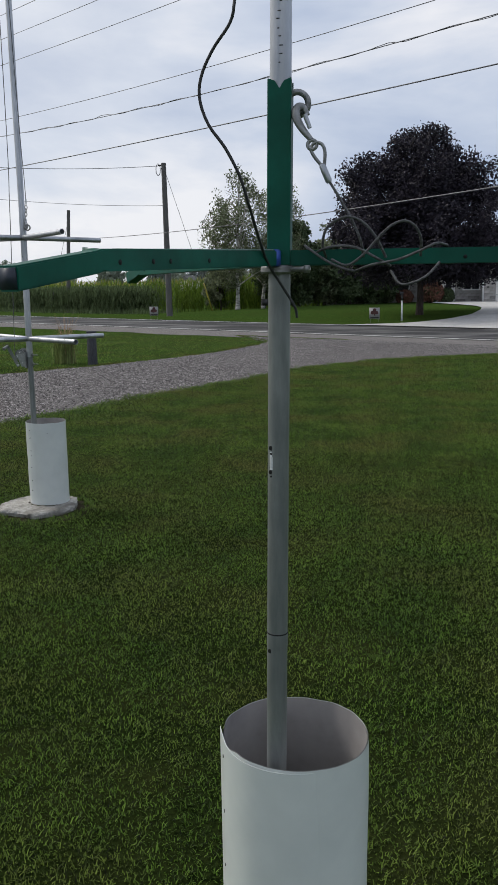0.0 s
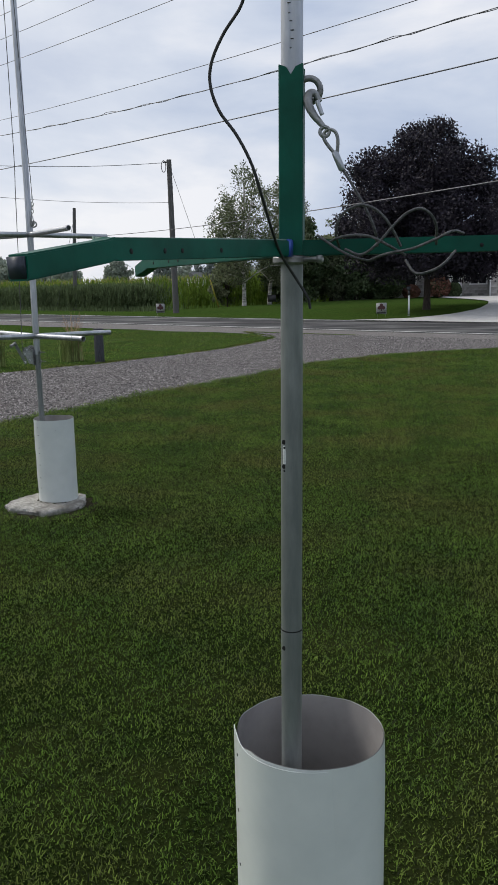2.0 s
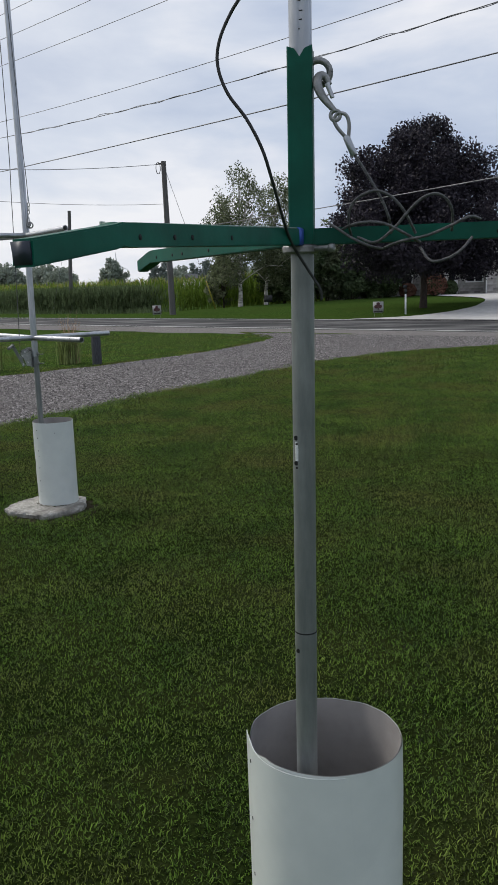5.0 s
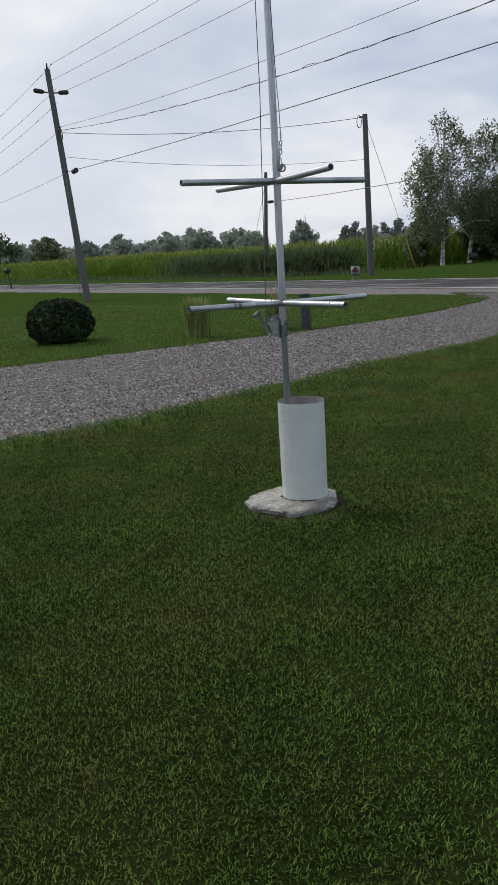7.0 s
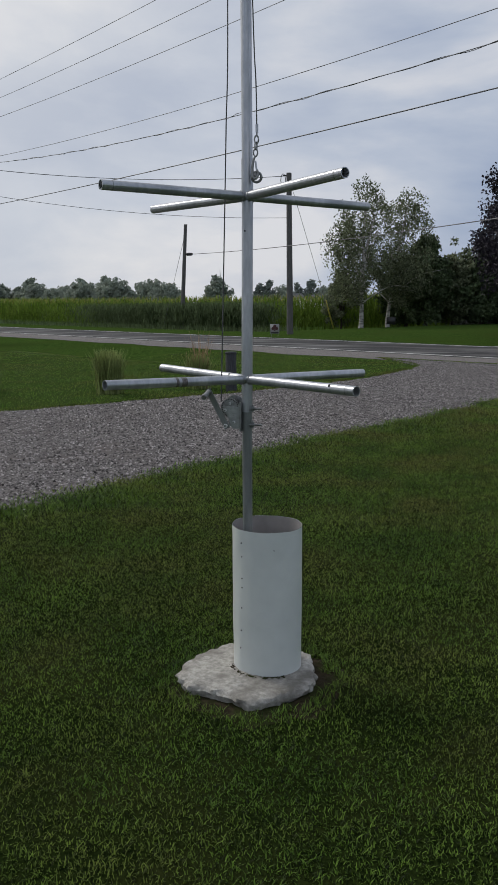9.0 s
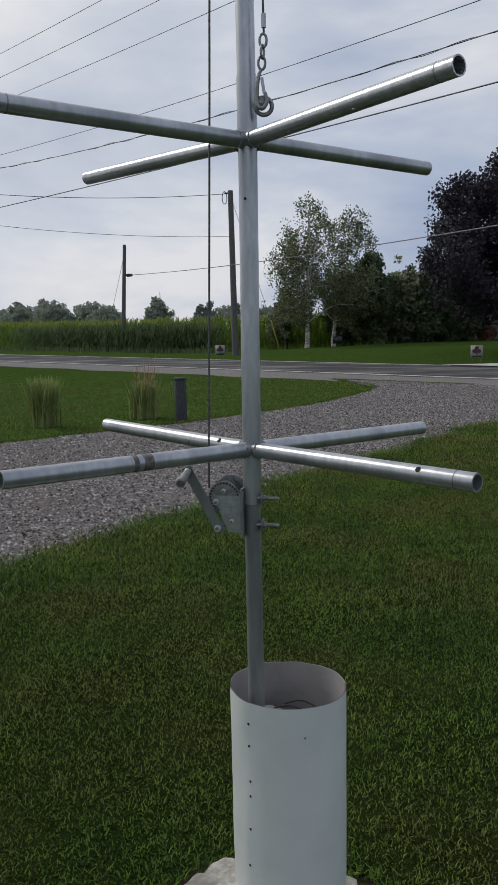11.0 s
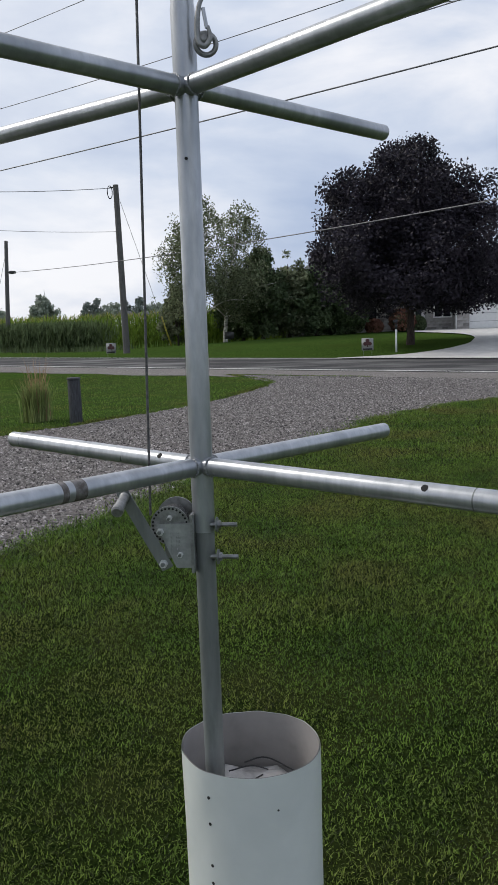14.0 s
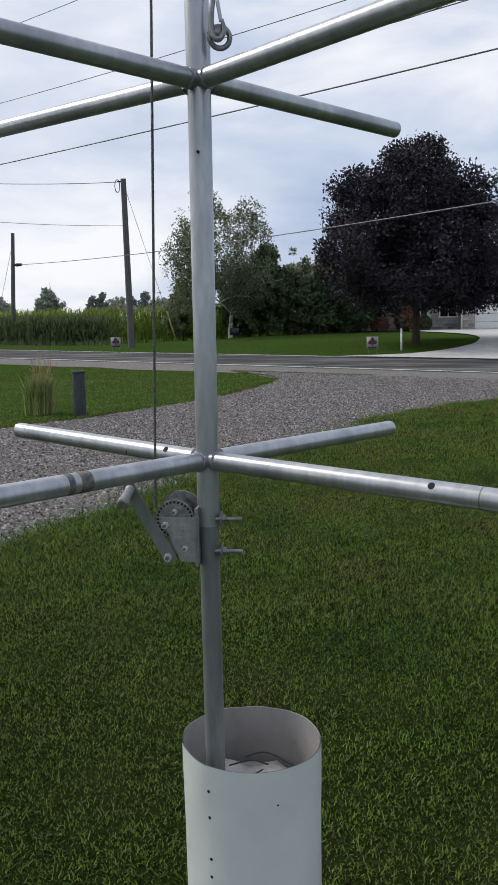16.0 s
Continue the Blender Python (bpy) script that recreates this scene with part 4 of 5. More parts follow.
for k, (x, y, h, w) in enumerate(((-7.4, 53.5, 5.4, 1.7), (-5.9, 54.5, 5.1, 1.7), (-4.3, 54.8, 4.3, 1.8), (-2.6, 55.0, 3.6, 1.6), (-8.9, 55.5, 4.2, 1.7))):
    tree("broadleaf_tree", (x, y), "bushy dark green tree in a thicket", h, 0.25, w, M_LEAF_DARK if k != 1 else M_LEAF, M_BARK, 14000, 0.13, 0.12, 30 + k, OVAL, gap=0.35, rugged=0.1)
tree("broadleaf_tree", (-12.6, 53.5), "low yellowish green tree beside the corn", 3.3, 0.3, 1.2, M_LEAF, M_BARK, 2600, 0.14, 0.06, 40, OVAL, gap=0.3)


def shrub(name, at, rx, rz, material, label, leaves, leaf, seed):
    r = np.random.default_rng(seed)
    t = thing(name, (at[0], at[1], gz(*at)), label, "shrub")
    d = r.normal(size=(leaves, 3))
    d /= np.linalg.norm(d, axis=1)[:, None]
    d[:, 2] = np.where(d[:, 2] < -0.75, -d[:, 2], d[:, 2])
    lump = np.array([1 + 0.09 * noise.noise((3 * q[0] + seed, 3 * q[1], 3 * q[2])) + 0.07 * noise.noise((8 * q[0], 8 * q[1] + seed, 8 * q[2])) for q in d])
    p = d * (lump * r.uniform(0.82, 1.0, leaves) ** 0.5)[:, None] * np.array((rx, rx, rz)) + np.array((0, 0, rz * 0.86))
    p[:, 2] = np.maximum(p[:, 2], 0.02)
    v, f = leaf_cards(p, leaf, r)
    from_arrays("foliage", v, f, material, t)
    # solid core in the dark evergreen colour fills each shrub behind its leaves
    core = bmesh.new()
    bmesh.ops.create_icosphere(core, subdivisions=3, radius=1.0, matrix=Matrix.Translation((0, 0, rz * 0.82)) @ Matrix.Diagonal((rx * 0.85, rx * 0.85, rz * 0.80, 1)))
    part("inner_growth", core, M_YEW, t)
    part("stem", rod([(0, 0, -0.05), (0.02, 0, rz * 0.6)], (0.06, 0.03), 8), M_BARK, t)
    return t


shrub("round_bush", (-11.2, 15.35), 0.70, 0.49, M_YEW, "clipped dark evergreen bush on the lawn", 15000, 0.05, 51)
for k, (x, y, rx, rz, mt, lb) in enumerate(((-0.8, 56.2, 0.55, 0.45, M_RUSSET, "russet shrub before the house"), (0.9, 56.0, 0.8, 0.75, M_RUSSET, "russet shrub before the house"), (-2.0, 56.0, 0.6, 0.8, M_LEAF, "green shrub before the house"), (1.9, 57.0, 0.5, 0.5, M_LEAF_DARK, "dark green shrub before the house"), (-3.4, 56.0, 0.6, 0.5, M_LEAF_DARK, "dark green shrub before the house"))):
    shrub("garden_shrub", (x, y), rx, rz, mt, lb, 1600, 0.11, 60 + k)


def blades(roots, height, width, rngs, spread=0.5, sections=3, zbase=None):
    """Arching blades from each root."""
    n = len(roots)
    a = rngs.uniform(0, 2 * math.pi, n)
    d = np.stack((np.cos(a), np.sin(a), np.zeros(n)), 1)
    s = np.stack((-np.sin(a), np.cos(a), np.zeros(n)), 1)
    h = height * rngs.uniform(0.6, 1.15, n)
    bend = spread * rngs.uniform(0.1, 1.0, n) * h
    rows = []
    for k in range(sections):
        f = k / sections
        c = roots + d * (bend * f ** 1.8)[:, None] + np.stack((0 * h, 0 * h, h * f * (1 - 0.18 * f * spread)), 1)
        w = s * (width * 0.5 * (1 - 0.6 * f))
        rows += [c - w, c + w]
    rows.append(roots + d * bend[:, None] + np.stack((0 * h, 0 * h, h * (1 - 0.18 * spread)), 1))
    v = np.stack(rows, 1)
    k = 2 * sections + 1
    i = np.arange(n)[:, None] * k
    tris = []
    for q in range(sections - 1):
        tris += [(2 * q, 2 * q + 1, 2 * q + 3), (2 * q, 2 * q + 3, 2 * q + 2)]
    q = 2 * (sections - 1)
    tris.append((q, q + 1, q + 2))
    f = np.concatenate([i + np.array(t) for t in tris], 0)
    return v.reshape(-1, 3), f


def tuft(at, height, n, label, plumes, seed):
    r = np.random.default_rng(seed)
    t = thing("grass_tuft", (at[0], at[1], gz(*at)), label, "ornamental grass")
    roots = np.concatenate((r.normal(size=(n, 2)) * 0.08, np.zeros((n, 1))), 1)
    v, f = blades(roots, height, 0.017, r, 0.4, 4)
    from_arrays("foliage", v, f, M_TUFT, t)
    if plumes:
        roots = np.concatenate((r.normal(size=(plumes, 2)) * 0.08, np.zeros((plumes, 1))), 1)
        v, f = blades(roots, height * 1.7, 0.012, r, 0.35, 4)
        from_arrays("seed_head", v, f, M_PLUME, t)
    return t


tuft((-8.25, 16.0), 0.8, 1500, "clump of tall green ornamental grass on the lawn", 0, 71)
tuft((-7.0, 17.3), 0.66, 1200, "clump of ornamental grass with dry orange plumes", 60, 72)

# ---- posts, signs, poles ----
post = thing("bollard_post", (-6.22, 17.0, 0), "short dark weathered wooden post beside the gravel drive", "post")
part("shaft", rod([(0, 0, -0.1), (0, 0, 0.68), (0, 0, 0.70)], (0.105, 0.10, 0.092), 20), M_POST, post)
part("cap", rod([(0, 0, 0.70), (0, 0, 0.715), (0, 0, 0.735)], (0.11, 0.115, 0.10), 20), M_POST, post, "dark flat cap")


def yard_sign(x, y, turn):
    t = thing("yard_sign", (x, y, gz(x, y)), "faded pale yard sign with a dark emblem on wire legs", "yard sign", "yard signs by the road", turn)
    board = part("board", block((0.44, 0.012, 0.46), at=(0, 0, 0.42), bevel=0.003), M_SIGN, t)
    for dx, dz in ((-0.085, 0.44), (0.085, 0.44), (0.0, 0.55)):
        part("emblem_lobe", rod([(dx, -0.0065, dz), (dx, -0.009, dz)], 0.075, 16), M_RED, board)
    part("emblem_stem", block((0.05, 0.003, 0.16), at=(0, -0.008, 0.40)), M_RED, board)
    part("text_bar", block((0.36, 0.003, 0.06), at=(0, -0.0075, 0.24)), M_INK, board)
    for dx in (-0.16, 0.16):
        part("leg", rod([(dx, 0.004, -0.1), (dx, 0.004, 0.3)], 0.006, 6), M_ZINC, t)
    return t


yard_sign(-12.95, 40.95, 18)
yard_sign(-1.38, 35.65, 5)

mark = thing("marker_post", (-0.28, 36.6, gz(-0.28, 36.6)), "white roadside marker post with a dark top and small box", "marker post")
part("shaft", block((0.075, 0.05, 0.95), at=(0, 0, 0.42), bevel=0.006), M_WHITE, mark)
part("top", block((0.10, 0.08, 0.22), at=(0, 0, 0.98), bevel=0.008), M_INK, mark, "dark top")
part("box", block((0.16, 0.1, 0.14), at=(-0.02, 0, 1.17), bevel=0.01), M_POST, mark, "weathered box")

box_post = thing("lawn_sign", (-8.75, 49.2, gz(-8.75, 49.2)), "small dark sign leaning beside a birch", "sign")
part("board", block((0.5, 0.03, 0.4), at=(0, 0, 0.35), bevel=0.005), M_INK, box_post)
part("stake", rod([(0, 0.02, -0.05), (0, 0.02, 0.3)], 0.02, 6), M_POST, box_post)


def utility_pole(base, top, r0, r1, label):
    t = thing("utility_pole", (base[0], base[1], 0), label, "utility pole", "utility poles")
    d = Vector((top[0] - base[0], top[1] - base[1], top[2]))
    part("pole", rod([-d * 0.05, d * 0.5, d], (r0 * 1.03, (r0 + r1) / 2, r1), 16), M_POLE, t, "weathered grey timber pole")
    return t, d


pole_a, da = utility_pole((-25.1, 35.3), (-26.45, 35.86, 10.85), 0.175, 0.13, "tall leaning timber utility pole with a short crossarm")
pole_b, db = utility_pole((-13.15, 44.2), (-13.2, 44.1, 8.12), 0.17, 0.13, "upright timber utility pole beside the road")
pole_c, dc = utility_pole((-24.3, 55.5), (-23.9, 55.5, 6.95), 0.15, 0.11, "slim timber pole standing in tall weeds by the corn")

WD = np.array((0.847, -0.532))
arm_z = 9.75
for s in (-1, 1):
    c = da * (arm_z / da.z)
    e = Vector((c.x + s * 0.56, c.y + s * 0.62, arm_z + (0.05 if s > 0 else 0.12)))
    part("bracket", rod([c, c.lerp(e, 0.45)], 0.035, 8), M_GALV_DULL, pole_a)
    part("insulator", rod([c.lerp(e, 0.4), c.lerp(e, 0.5), c.lerp(e, 0.9), e], (0.06, 0.10, 0.11, 0.07), 10), M_BLACK, pole_a, "dark stubby insulator")
part("top_pin", rod([da, da + Vector((0.0, 0, 0.28))], (0.05, 0.03), 8), M_BLACK, pole_a)
for z in (8.1, 6.05):
    c = da * (z / da.z)
    part("bracket", rod([c, c + Vector((0.35, -0.22, 0))], 0.03, 8), M_BLACK, pole_a)
cc = da * (5.95 / da.z) + Vector((0.9, -0.55, 0))
part("splice_box", rod([cc, cc + Vector((0.32, -0.2, 0.02))], (0.12, 0.12), 10), M_BLACK, pole_a, "black splice case")
part("loop", ring(da * (7.75 / da.z) + Vector((0.25, -0.2, 0)), (0.3, -1, 0), 0.3, 0.022, 16, 6, squash=0.35), M_BLACK, pole_a)
part("ground_wire", rod([(-0.2, -0.25, 0.0), (-0.55, 0.1, 6.0)], 0.012, 6), M_WIRE, pole_a)
part("loop", ring(db * 0.97 + Vector((-0.28, -0.1, -0.1)), (0.1, -1, 0), 0.3, 0.02, 14, 6, squash=0.4), M_BLACK, pole_b, "dangling black wire loop")
part("top_pin", rod([db * 0.985 + Vector((-0.05, 0, 0)), db * 0.985 + Vector((-0.3, -0.05, 0))], 0.04, 8), M_BLACK, pole_b)
part("insulator", rod([dc * 0.715 + Vector((0.1, 0, 0)), dc * 0.715 + Vector((0.25, 0, 0)), dc * 0.715 + Vector((0.6, -0.1, 0))], (0.03, 0.11, 0.09), 10), M_BLACK, pole_c, "dark splice case")


def wire(a, b, sag, r, label, twist=0.0, n=40):
    """A hanging wire; twist adds a second strand wound round the first."""
    a, b = Vector(a), Vector(b)
    t = thing("overhead_wire", a, label, "overhead wire", "overhead wires")
    pts = [(b - a) * (k / n) - Vector((0, 0, 4 * sag * (k / n) * (1 - k / n))) for k in range(n + 1)]
    part("strand", rod(pts, r, 6), M_WIRE, t)
    if twist:
        m = n * 6
        side = (b - a).cross(Vector((0, 0, 1))).normalized()
        p2 = []
        for k in range(m + 1):
            f = k / m
            ph = 2 * math.pi * f * (b - a).length / 1.7
            amp = twist * (0.7 + 0.4 * math.sin(f * 61)) + 0.05 * max(0.0, math.sin(f * 31 + 2.0)) ** 40
            p2.append((b - a) * f - Vector((0, 0, 4 * sag * f * (1 - f))) + amp * (math.cos(ph) * side + math.sin(ph) * Vector((0, 0, 1))))
        part("strand", rod(p2, r * 0.8, 5), M_WIRE, t)
    return t


A0 = np.array((-25.97, 35.86))


def along(q, z):
    p = A0 + WD * q
    return (p[0], p[1], z)


SPAN = 52.0
wire(along(-0.6, 11.12), along(SPAN, 11.4), 0.42, 0.0085, "thin dark overhead power conductor")
wire(along(-0.9, 10.42), along(SPAN, 10.7), 0.48, 0.0085, "thin dark overhead power conductor")
wire(along(0.2, 9.66), along(SPAN, 9.9), 0.55, 0.0085, "thin dark overhead power conductor")
wire(along(-0.6, 8.22), along(SPAN, 8.3), 0.92, 0.0085, "thin dark overhead power conductor")
wire(along(-0.6, 8.08), along(SPAN, 8.1), 1.38, 0.010, "twisted pair of overhead service cable", 0.024)
wire(along(0.4, 6.05), along(SPAN, 6.3), 0.34, 0.0145, "black overhead telephone cable")
for z0, z1, q in ((11.12, 10.6, 0.9), (9.95, 9.5, 0.9), (9.3, 8.8, 0.9), (8.05, 7.6, 0.85), (6.0, 5.9, 0.4)):
    wire(along(-0.15, z0), along(-51.0, z1), q * 1.6, 0.009, "thin dark overhead power conductor")
wire(along(-0.6, 8.0), (-13.4, 44.1, 7.98), 0.35, 0.015, "thin overhead wire between two poles")
wire(along(-0.4, 6.85), (-13.3, 44.1, 5.93), 0.35, 0.011, "thin overhead wire between two poles")
wire((-23.5, 55.4, 4.97), (16.0, 8.9, 4.6), 0.55, 0.018, "black overhead cable crossing the road")
guy_wire = wire((-13.2, 44.1, 7.9), (-12.0, 49.2, 0.1), 0.0, 0.012, "steel guy wire anchored in the verge with a yellow guard")
part("guard", rod([(1.19, 5.05, -7.75), (0.95, 4.05, -6.1)], 0.045, 8), M_YELLOW, guy_wire, "yellow plastic guard")
wire((-23.9, 55.5, 6.5), (-25.9, 55.8, -0.1), 0.0, 0.012, "thin steel guy wire on a pole")

mail = thing("mailbox", (-46.0, 53.5, 0), "dark mailbox on a leaning post at the roadside", "mailbox")
part("post", rod([(0.3, 0, -0.1), (0.1, 0, 1.2)], 0.06, 8), M_POST, mail)
part("box", block((0.7, 0.45, 0.5), at=(0, 0, 1.45), bevel=0.15), M_BLACK, mail)

# ---- corn, weeds and far trees ----
r = np.random.default_rng(5)


def corn_block(rows, u0, u1, v0, step):
    roots = []
    for k in range(rows):
        for u in np.arange(u0, u1, step):
            roots.append(road_xy(u + r.normal() * 0.05, v0 + k * 0.76 + r.normal() * 0.06))
    return np.array(roots)


plants = np.concatenate((corn_block(6, -75, -27, 14.2, 0.22), corn_block(5, -160, -75, 14.2, 0.4), corn_block(8, -29, -23, 17.0, 0.16), corn_block(16, -28, -21.5, 21.0, 0.17)))
cz = ground_z(plants[:, 0], plants[:, 1])
hs = 2.12 * r.uniform(0.9, 1.08, len(plants))
stalks = np.concatenate((plants, cz[:, None]), 1)
sv, sf = blades(stalks, 2.15, 0.035, r, 0.06, 2)
vs, fs, off = [sv], [sf], len(sv)
for level in range(9):
    base = stalks + np.stack((0 * hs, 0 * hs, hs * (0.12 + 0.095 * level)), 1)
    v, f = blades(base, 0.62, 0.075, r, 1.3, 3)
    vs.append(v)
    fs.append(f + off)
    off += len(v)
corn = from_arrays("corn", np.concatenate(vs), np.concatenate(fs), M_CORN)
tagged(corn, "dense field of tall green corn", "corn field", kind="stuff")
top = stalks + np.stack((0 * hs, 0 * hs, hs * 0.93), 1)
pick = np.repeat(np.arange(len(top)), 3)
v, f = blades(top[pick], 0.3, 0.03, r, 0.5, 2)
tagged(from_arrays("corn_tassels", v, f, M_TASSEL), "pale yellow tassels above the corn", "corn tassels", kind="stuff")
wr = []
for u, v, n, s in ((-38, 13.2, 1500, 3.0), (-33, 13.0, 1600, 2.2), (-44, 13.4, 900, 3.5), (-29.5, 13.3, 800, 1.3)):
    q = np.stack((r.normal(u, s, n), r.normal(v, 0.45, n)), 1)
    wr.append(np.stack(road_xy(q[:, 0], q[:, 1]), 1))
wr = np.concatenate(wr)
wz0 = ground_z(wr[:, 0], wr[:, 1])
wr, wz0 = np.repeat(wr, 5, 0), np.repeat(wz0, 5)
wr = wr + r.normal(size=wr.shape) * 0.12
v, f = blades(np.concatenate((wr, (wz0 + 1.55 * r.uniform(0, 1, len(wr)) ** 0.8)[:, None]), 1), 0.45, 0.05, r, 0.9, 3)
tagged(from_arrays("tall_weeds", v, f, M_WEED), "bank of tall grey-green weeds in front of the corn", "weeds", kind="stuff")
low = np.stack((r.uniform(-110, -24, 5000), 11.6 + r.normal(0, 0.8, 5000)), 1)
lw = np.stack(road_xy(low[:, 0], low[:, 1]), 1)
v, f = blades(np.concatenate((lw, ground_z(lw[:, 0], lw[:, 1])[:, None]), 1), 0.42, 0.03, r, 0.7, 2)
tagged(from_arrays("verge_grass", v, f, M_WEED), "rough long grass on the far verge", "grass", kind="stuff")

far = []
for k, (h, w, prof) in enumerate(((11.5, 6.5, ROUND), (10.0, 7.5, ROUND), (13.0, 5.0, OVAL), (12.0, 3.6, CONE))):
    far.append(tree("distant_tree", (-300 - 12 * k, 320), "hazy green tree in a far tree line" if k < 3 else "haze-paled conifer in a far tree line", h, 0.5 if k < 3 else 1.0, w, M_FAR_HAZED if k < 3 else M_PINE_HAZED, M_BARK, 3400, 0.75 if k < 3 else 0.55, 0.3, 80 + k, prof, gap=0.35, kind_limbs=8, rugged=0.14))
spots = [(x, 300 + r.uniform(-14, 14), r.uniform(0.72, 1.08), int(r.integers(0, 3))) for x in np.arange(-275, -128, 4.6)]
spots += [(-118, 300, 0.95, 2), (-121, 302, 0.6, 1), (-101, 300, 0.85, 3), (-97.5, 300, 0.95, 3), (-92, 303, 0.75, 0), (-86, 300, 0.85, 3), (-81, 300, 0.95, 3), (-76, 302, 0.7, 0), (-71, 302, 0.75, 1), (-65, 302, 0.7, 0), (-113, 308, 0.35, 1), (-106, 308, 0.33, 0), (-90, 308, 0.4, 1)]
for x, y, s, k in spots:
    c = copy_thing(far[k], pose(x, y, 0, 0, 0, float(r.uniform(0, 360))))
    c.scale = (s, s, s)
tree("broadleaf_tree", (-104, 112), "dark broad tree at the far end of the road", 8.5, 0.6, 7.5, M_LEAF_DARK, M_BARK, 6000, 0.45, 0.3, 95, ROUND, gap=0.2)
tree("broadleaf_tree", (-93, 118), "pale green tree at the far end of the road", 6.0, 0.6, 3.0, M_LEAF, M_BARK, 2500, 0.4, 0.2, 96, ROUND, gap=0.2)


def barn(x, y, w, d, h, turn):
    t = thing("white_barn", (x, y, 0), "small white farm building far behind the corn", "barn", turn=turn)
    part("walls", block((w, d, h), at=(0, 0, h / 2)), M_BARN, t, smooth=False)
    bm = bmesh.new()
    for s in (-1, 1):
        bm.verts.new((s * (w / 2 + 0.3), -d / 2 - 0.3, h))
        bm.verts.new((s * (w / 2 + 0.3), d / 2 + 0.3, h))
        bm.verts.new((s * (w / 2 + 0.3), 0, h + d * 0.32))
    bmesh.ops.convex_hull(bm, input=bm.verts)
    part("roof", bm, M_SHINGLE, t, smooth=False)


barn(-84.5, 292, 5, 6, 3.4, 60)
barn(-76.5, 294, 6, 5, 3.2, 25)
barn(-68.0, 296, 5, 6, 3.4, 50)

mill = thing("wind_turbine", (-318, 820, 0), "slender white wind turbine far away", "wind turbine")
part("tower", rod([(0, 0, 0), (0, 0, 24)], (1.0, 0.6), 12), M_WHITE, mill)
part("hub", rod([(0, -1.5, 24), (0, 1.5, 24)], 0.9, 12), M_WHITE, mill)
for k in range(3):
    a = radians(95 + 120 * k)
    part("blade", rod([(0, -1.6, 24), (4 * math.cos(a), -1.6, 24 + 4 * math.sin(a)), (13 * math.cos(a), -1.6, 24 + 13 * math.sin(a))], (0.5, 0.7, 0.15), 8), M_WHITE, mill)

# ---- the house across the road ----
HZ, HY = 0.34, 57.0
house = thing("house", (0, HY, HZ), "single-storey grey stone house with a white double garage door", "house")


def opening_wall(name, x0, x1, y, z1, holes, material, thick=0.3):
    """A wall along x with rectangular openings (x0, x1, z0, z1) cut through."""
    xs = sorted({x0, x1, *[h[0] for h in holes], *[h[1] for h in holes]})
    for a, b in zip(xs, xs[1:]):
        m = (a + b) / 2
        cuts = sorted((h[2], h[3]) for h in holes if h[0] < m < h[1])
        z = -0.4
        for c0, c1 in cuts + [(z1, z1)]:
            if c0 - z > 0.01:
                part(name, block((b - a, thick, c0 - z), at=(m, y + thick / 2, (z + c0) / 2)), material, house, smooth=False)
            z = c1


opening_wall("wall", 4.2, 11.4, 0.0, 2.75, [(5.03, 10.0, -0.4, 2.1)], M_MORTAR)
opening_wall("wall", -6.5, 4.2, 1.6, 2.75, [(3.05, 4.05, 0.85, 1.95), (1.6, 2.5, -0.4, 2.05), (-3.6, -0.6, 0.75, 1.75)], M_MORTAR)
part("wall", block((0.3, 8.0, 3.15), at=(11.25, 4.3, 1.175)), M_MORTAR, house, smooth=False)
part("wall", block((0.3, 7.0, 3.15), at=(-6.35, 5.4, 1.175)), M_BRICKWALL, house, smooth=False)
part("wall", block((17.9, 0.3, 3.15), at=(2.45, 8.6, 1.175)), M_BRICKWALL, house, smooth=False)
part("wall", block((0.3, 1.6, 3.15), at=(4.35, 1.1, 1.175)), M_MORTAR, house, smooth=False)
bm = bmesh.new()
for x in (-7.0, 12.0):
    for y, z in ((-0.55, 2.72), (9.3, 2.72), (4.4, 5.1), (-0.55, 2.85), (9.3, 2.85)):
        bm.verts.new((x + (0 if z < 4 else (2.6 if x < 0 else -2.6)), y, z))
bmesh.ops.convex_hull(bm, input=bm.verts)
part("roof", bm, M_SHINGLE, house, "grey shingled hip roof", smooth=False)
stone_me = part("stone", block((0.36, 0.05, 0.19), bevel=0.014), M_STONE, house, smooth=False)
stone_me.location = (4.44, -0.012, 0.0)
for x0, x1, y0, z0, z1 in ((4.28, 5.0, -0.012, -0.2, 2.6), (-0.5, 1.5, 1.588, -0.2, 2.6), (2.6, 4.2, 1.588, -0.2, 0.72), (10.1, 11.3, -0.012, -0.2, 2.6)):
    for j in range(int((z1 - z0) / 0.205)):
        x = x0 - (0.18 if j % 2 else 0.0) + 0.18
        while x < x1 + 0.02:
            o = stone_me.copy()
            scene.collection.objects.link(o)
            w = min(1.0, (min(x + 0.18, x1) - max(x - 0.18, x0)) / 0.36)
            o.location = ((max(x - 0.18, x0) + min(x + 0.18, x1)) / 2, y0 - 0.006 * ((7 * j + int(13 * x)) % 3), z0 + 0.1 + 0.205 * j)
            o.scale = (max(w, 0.2), 1, 1)
            x += 0.375
part("fascia", block((19.0, 0.05, 0.2), at=(2.5, -0.6, 2.74)), M_WHITE, house, "white fascia and gutter")
part("downspout", rod([(4.22, -0.08, -0.3), (4.22, -0.08, 2.65)], 0.05, 8), M_WHITE, house)
door = part("garage_door", block((4.97, 0.06, 2.5), at=(7.515, 0.16, 0.85)), M_WHITE, house, "white sectional double garage door", smooth=False)
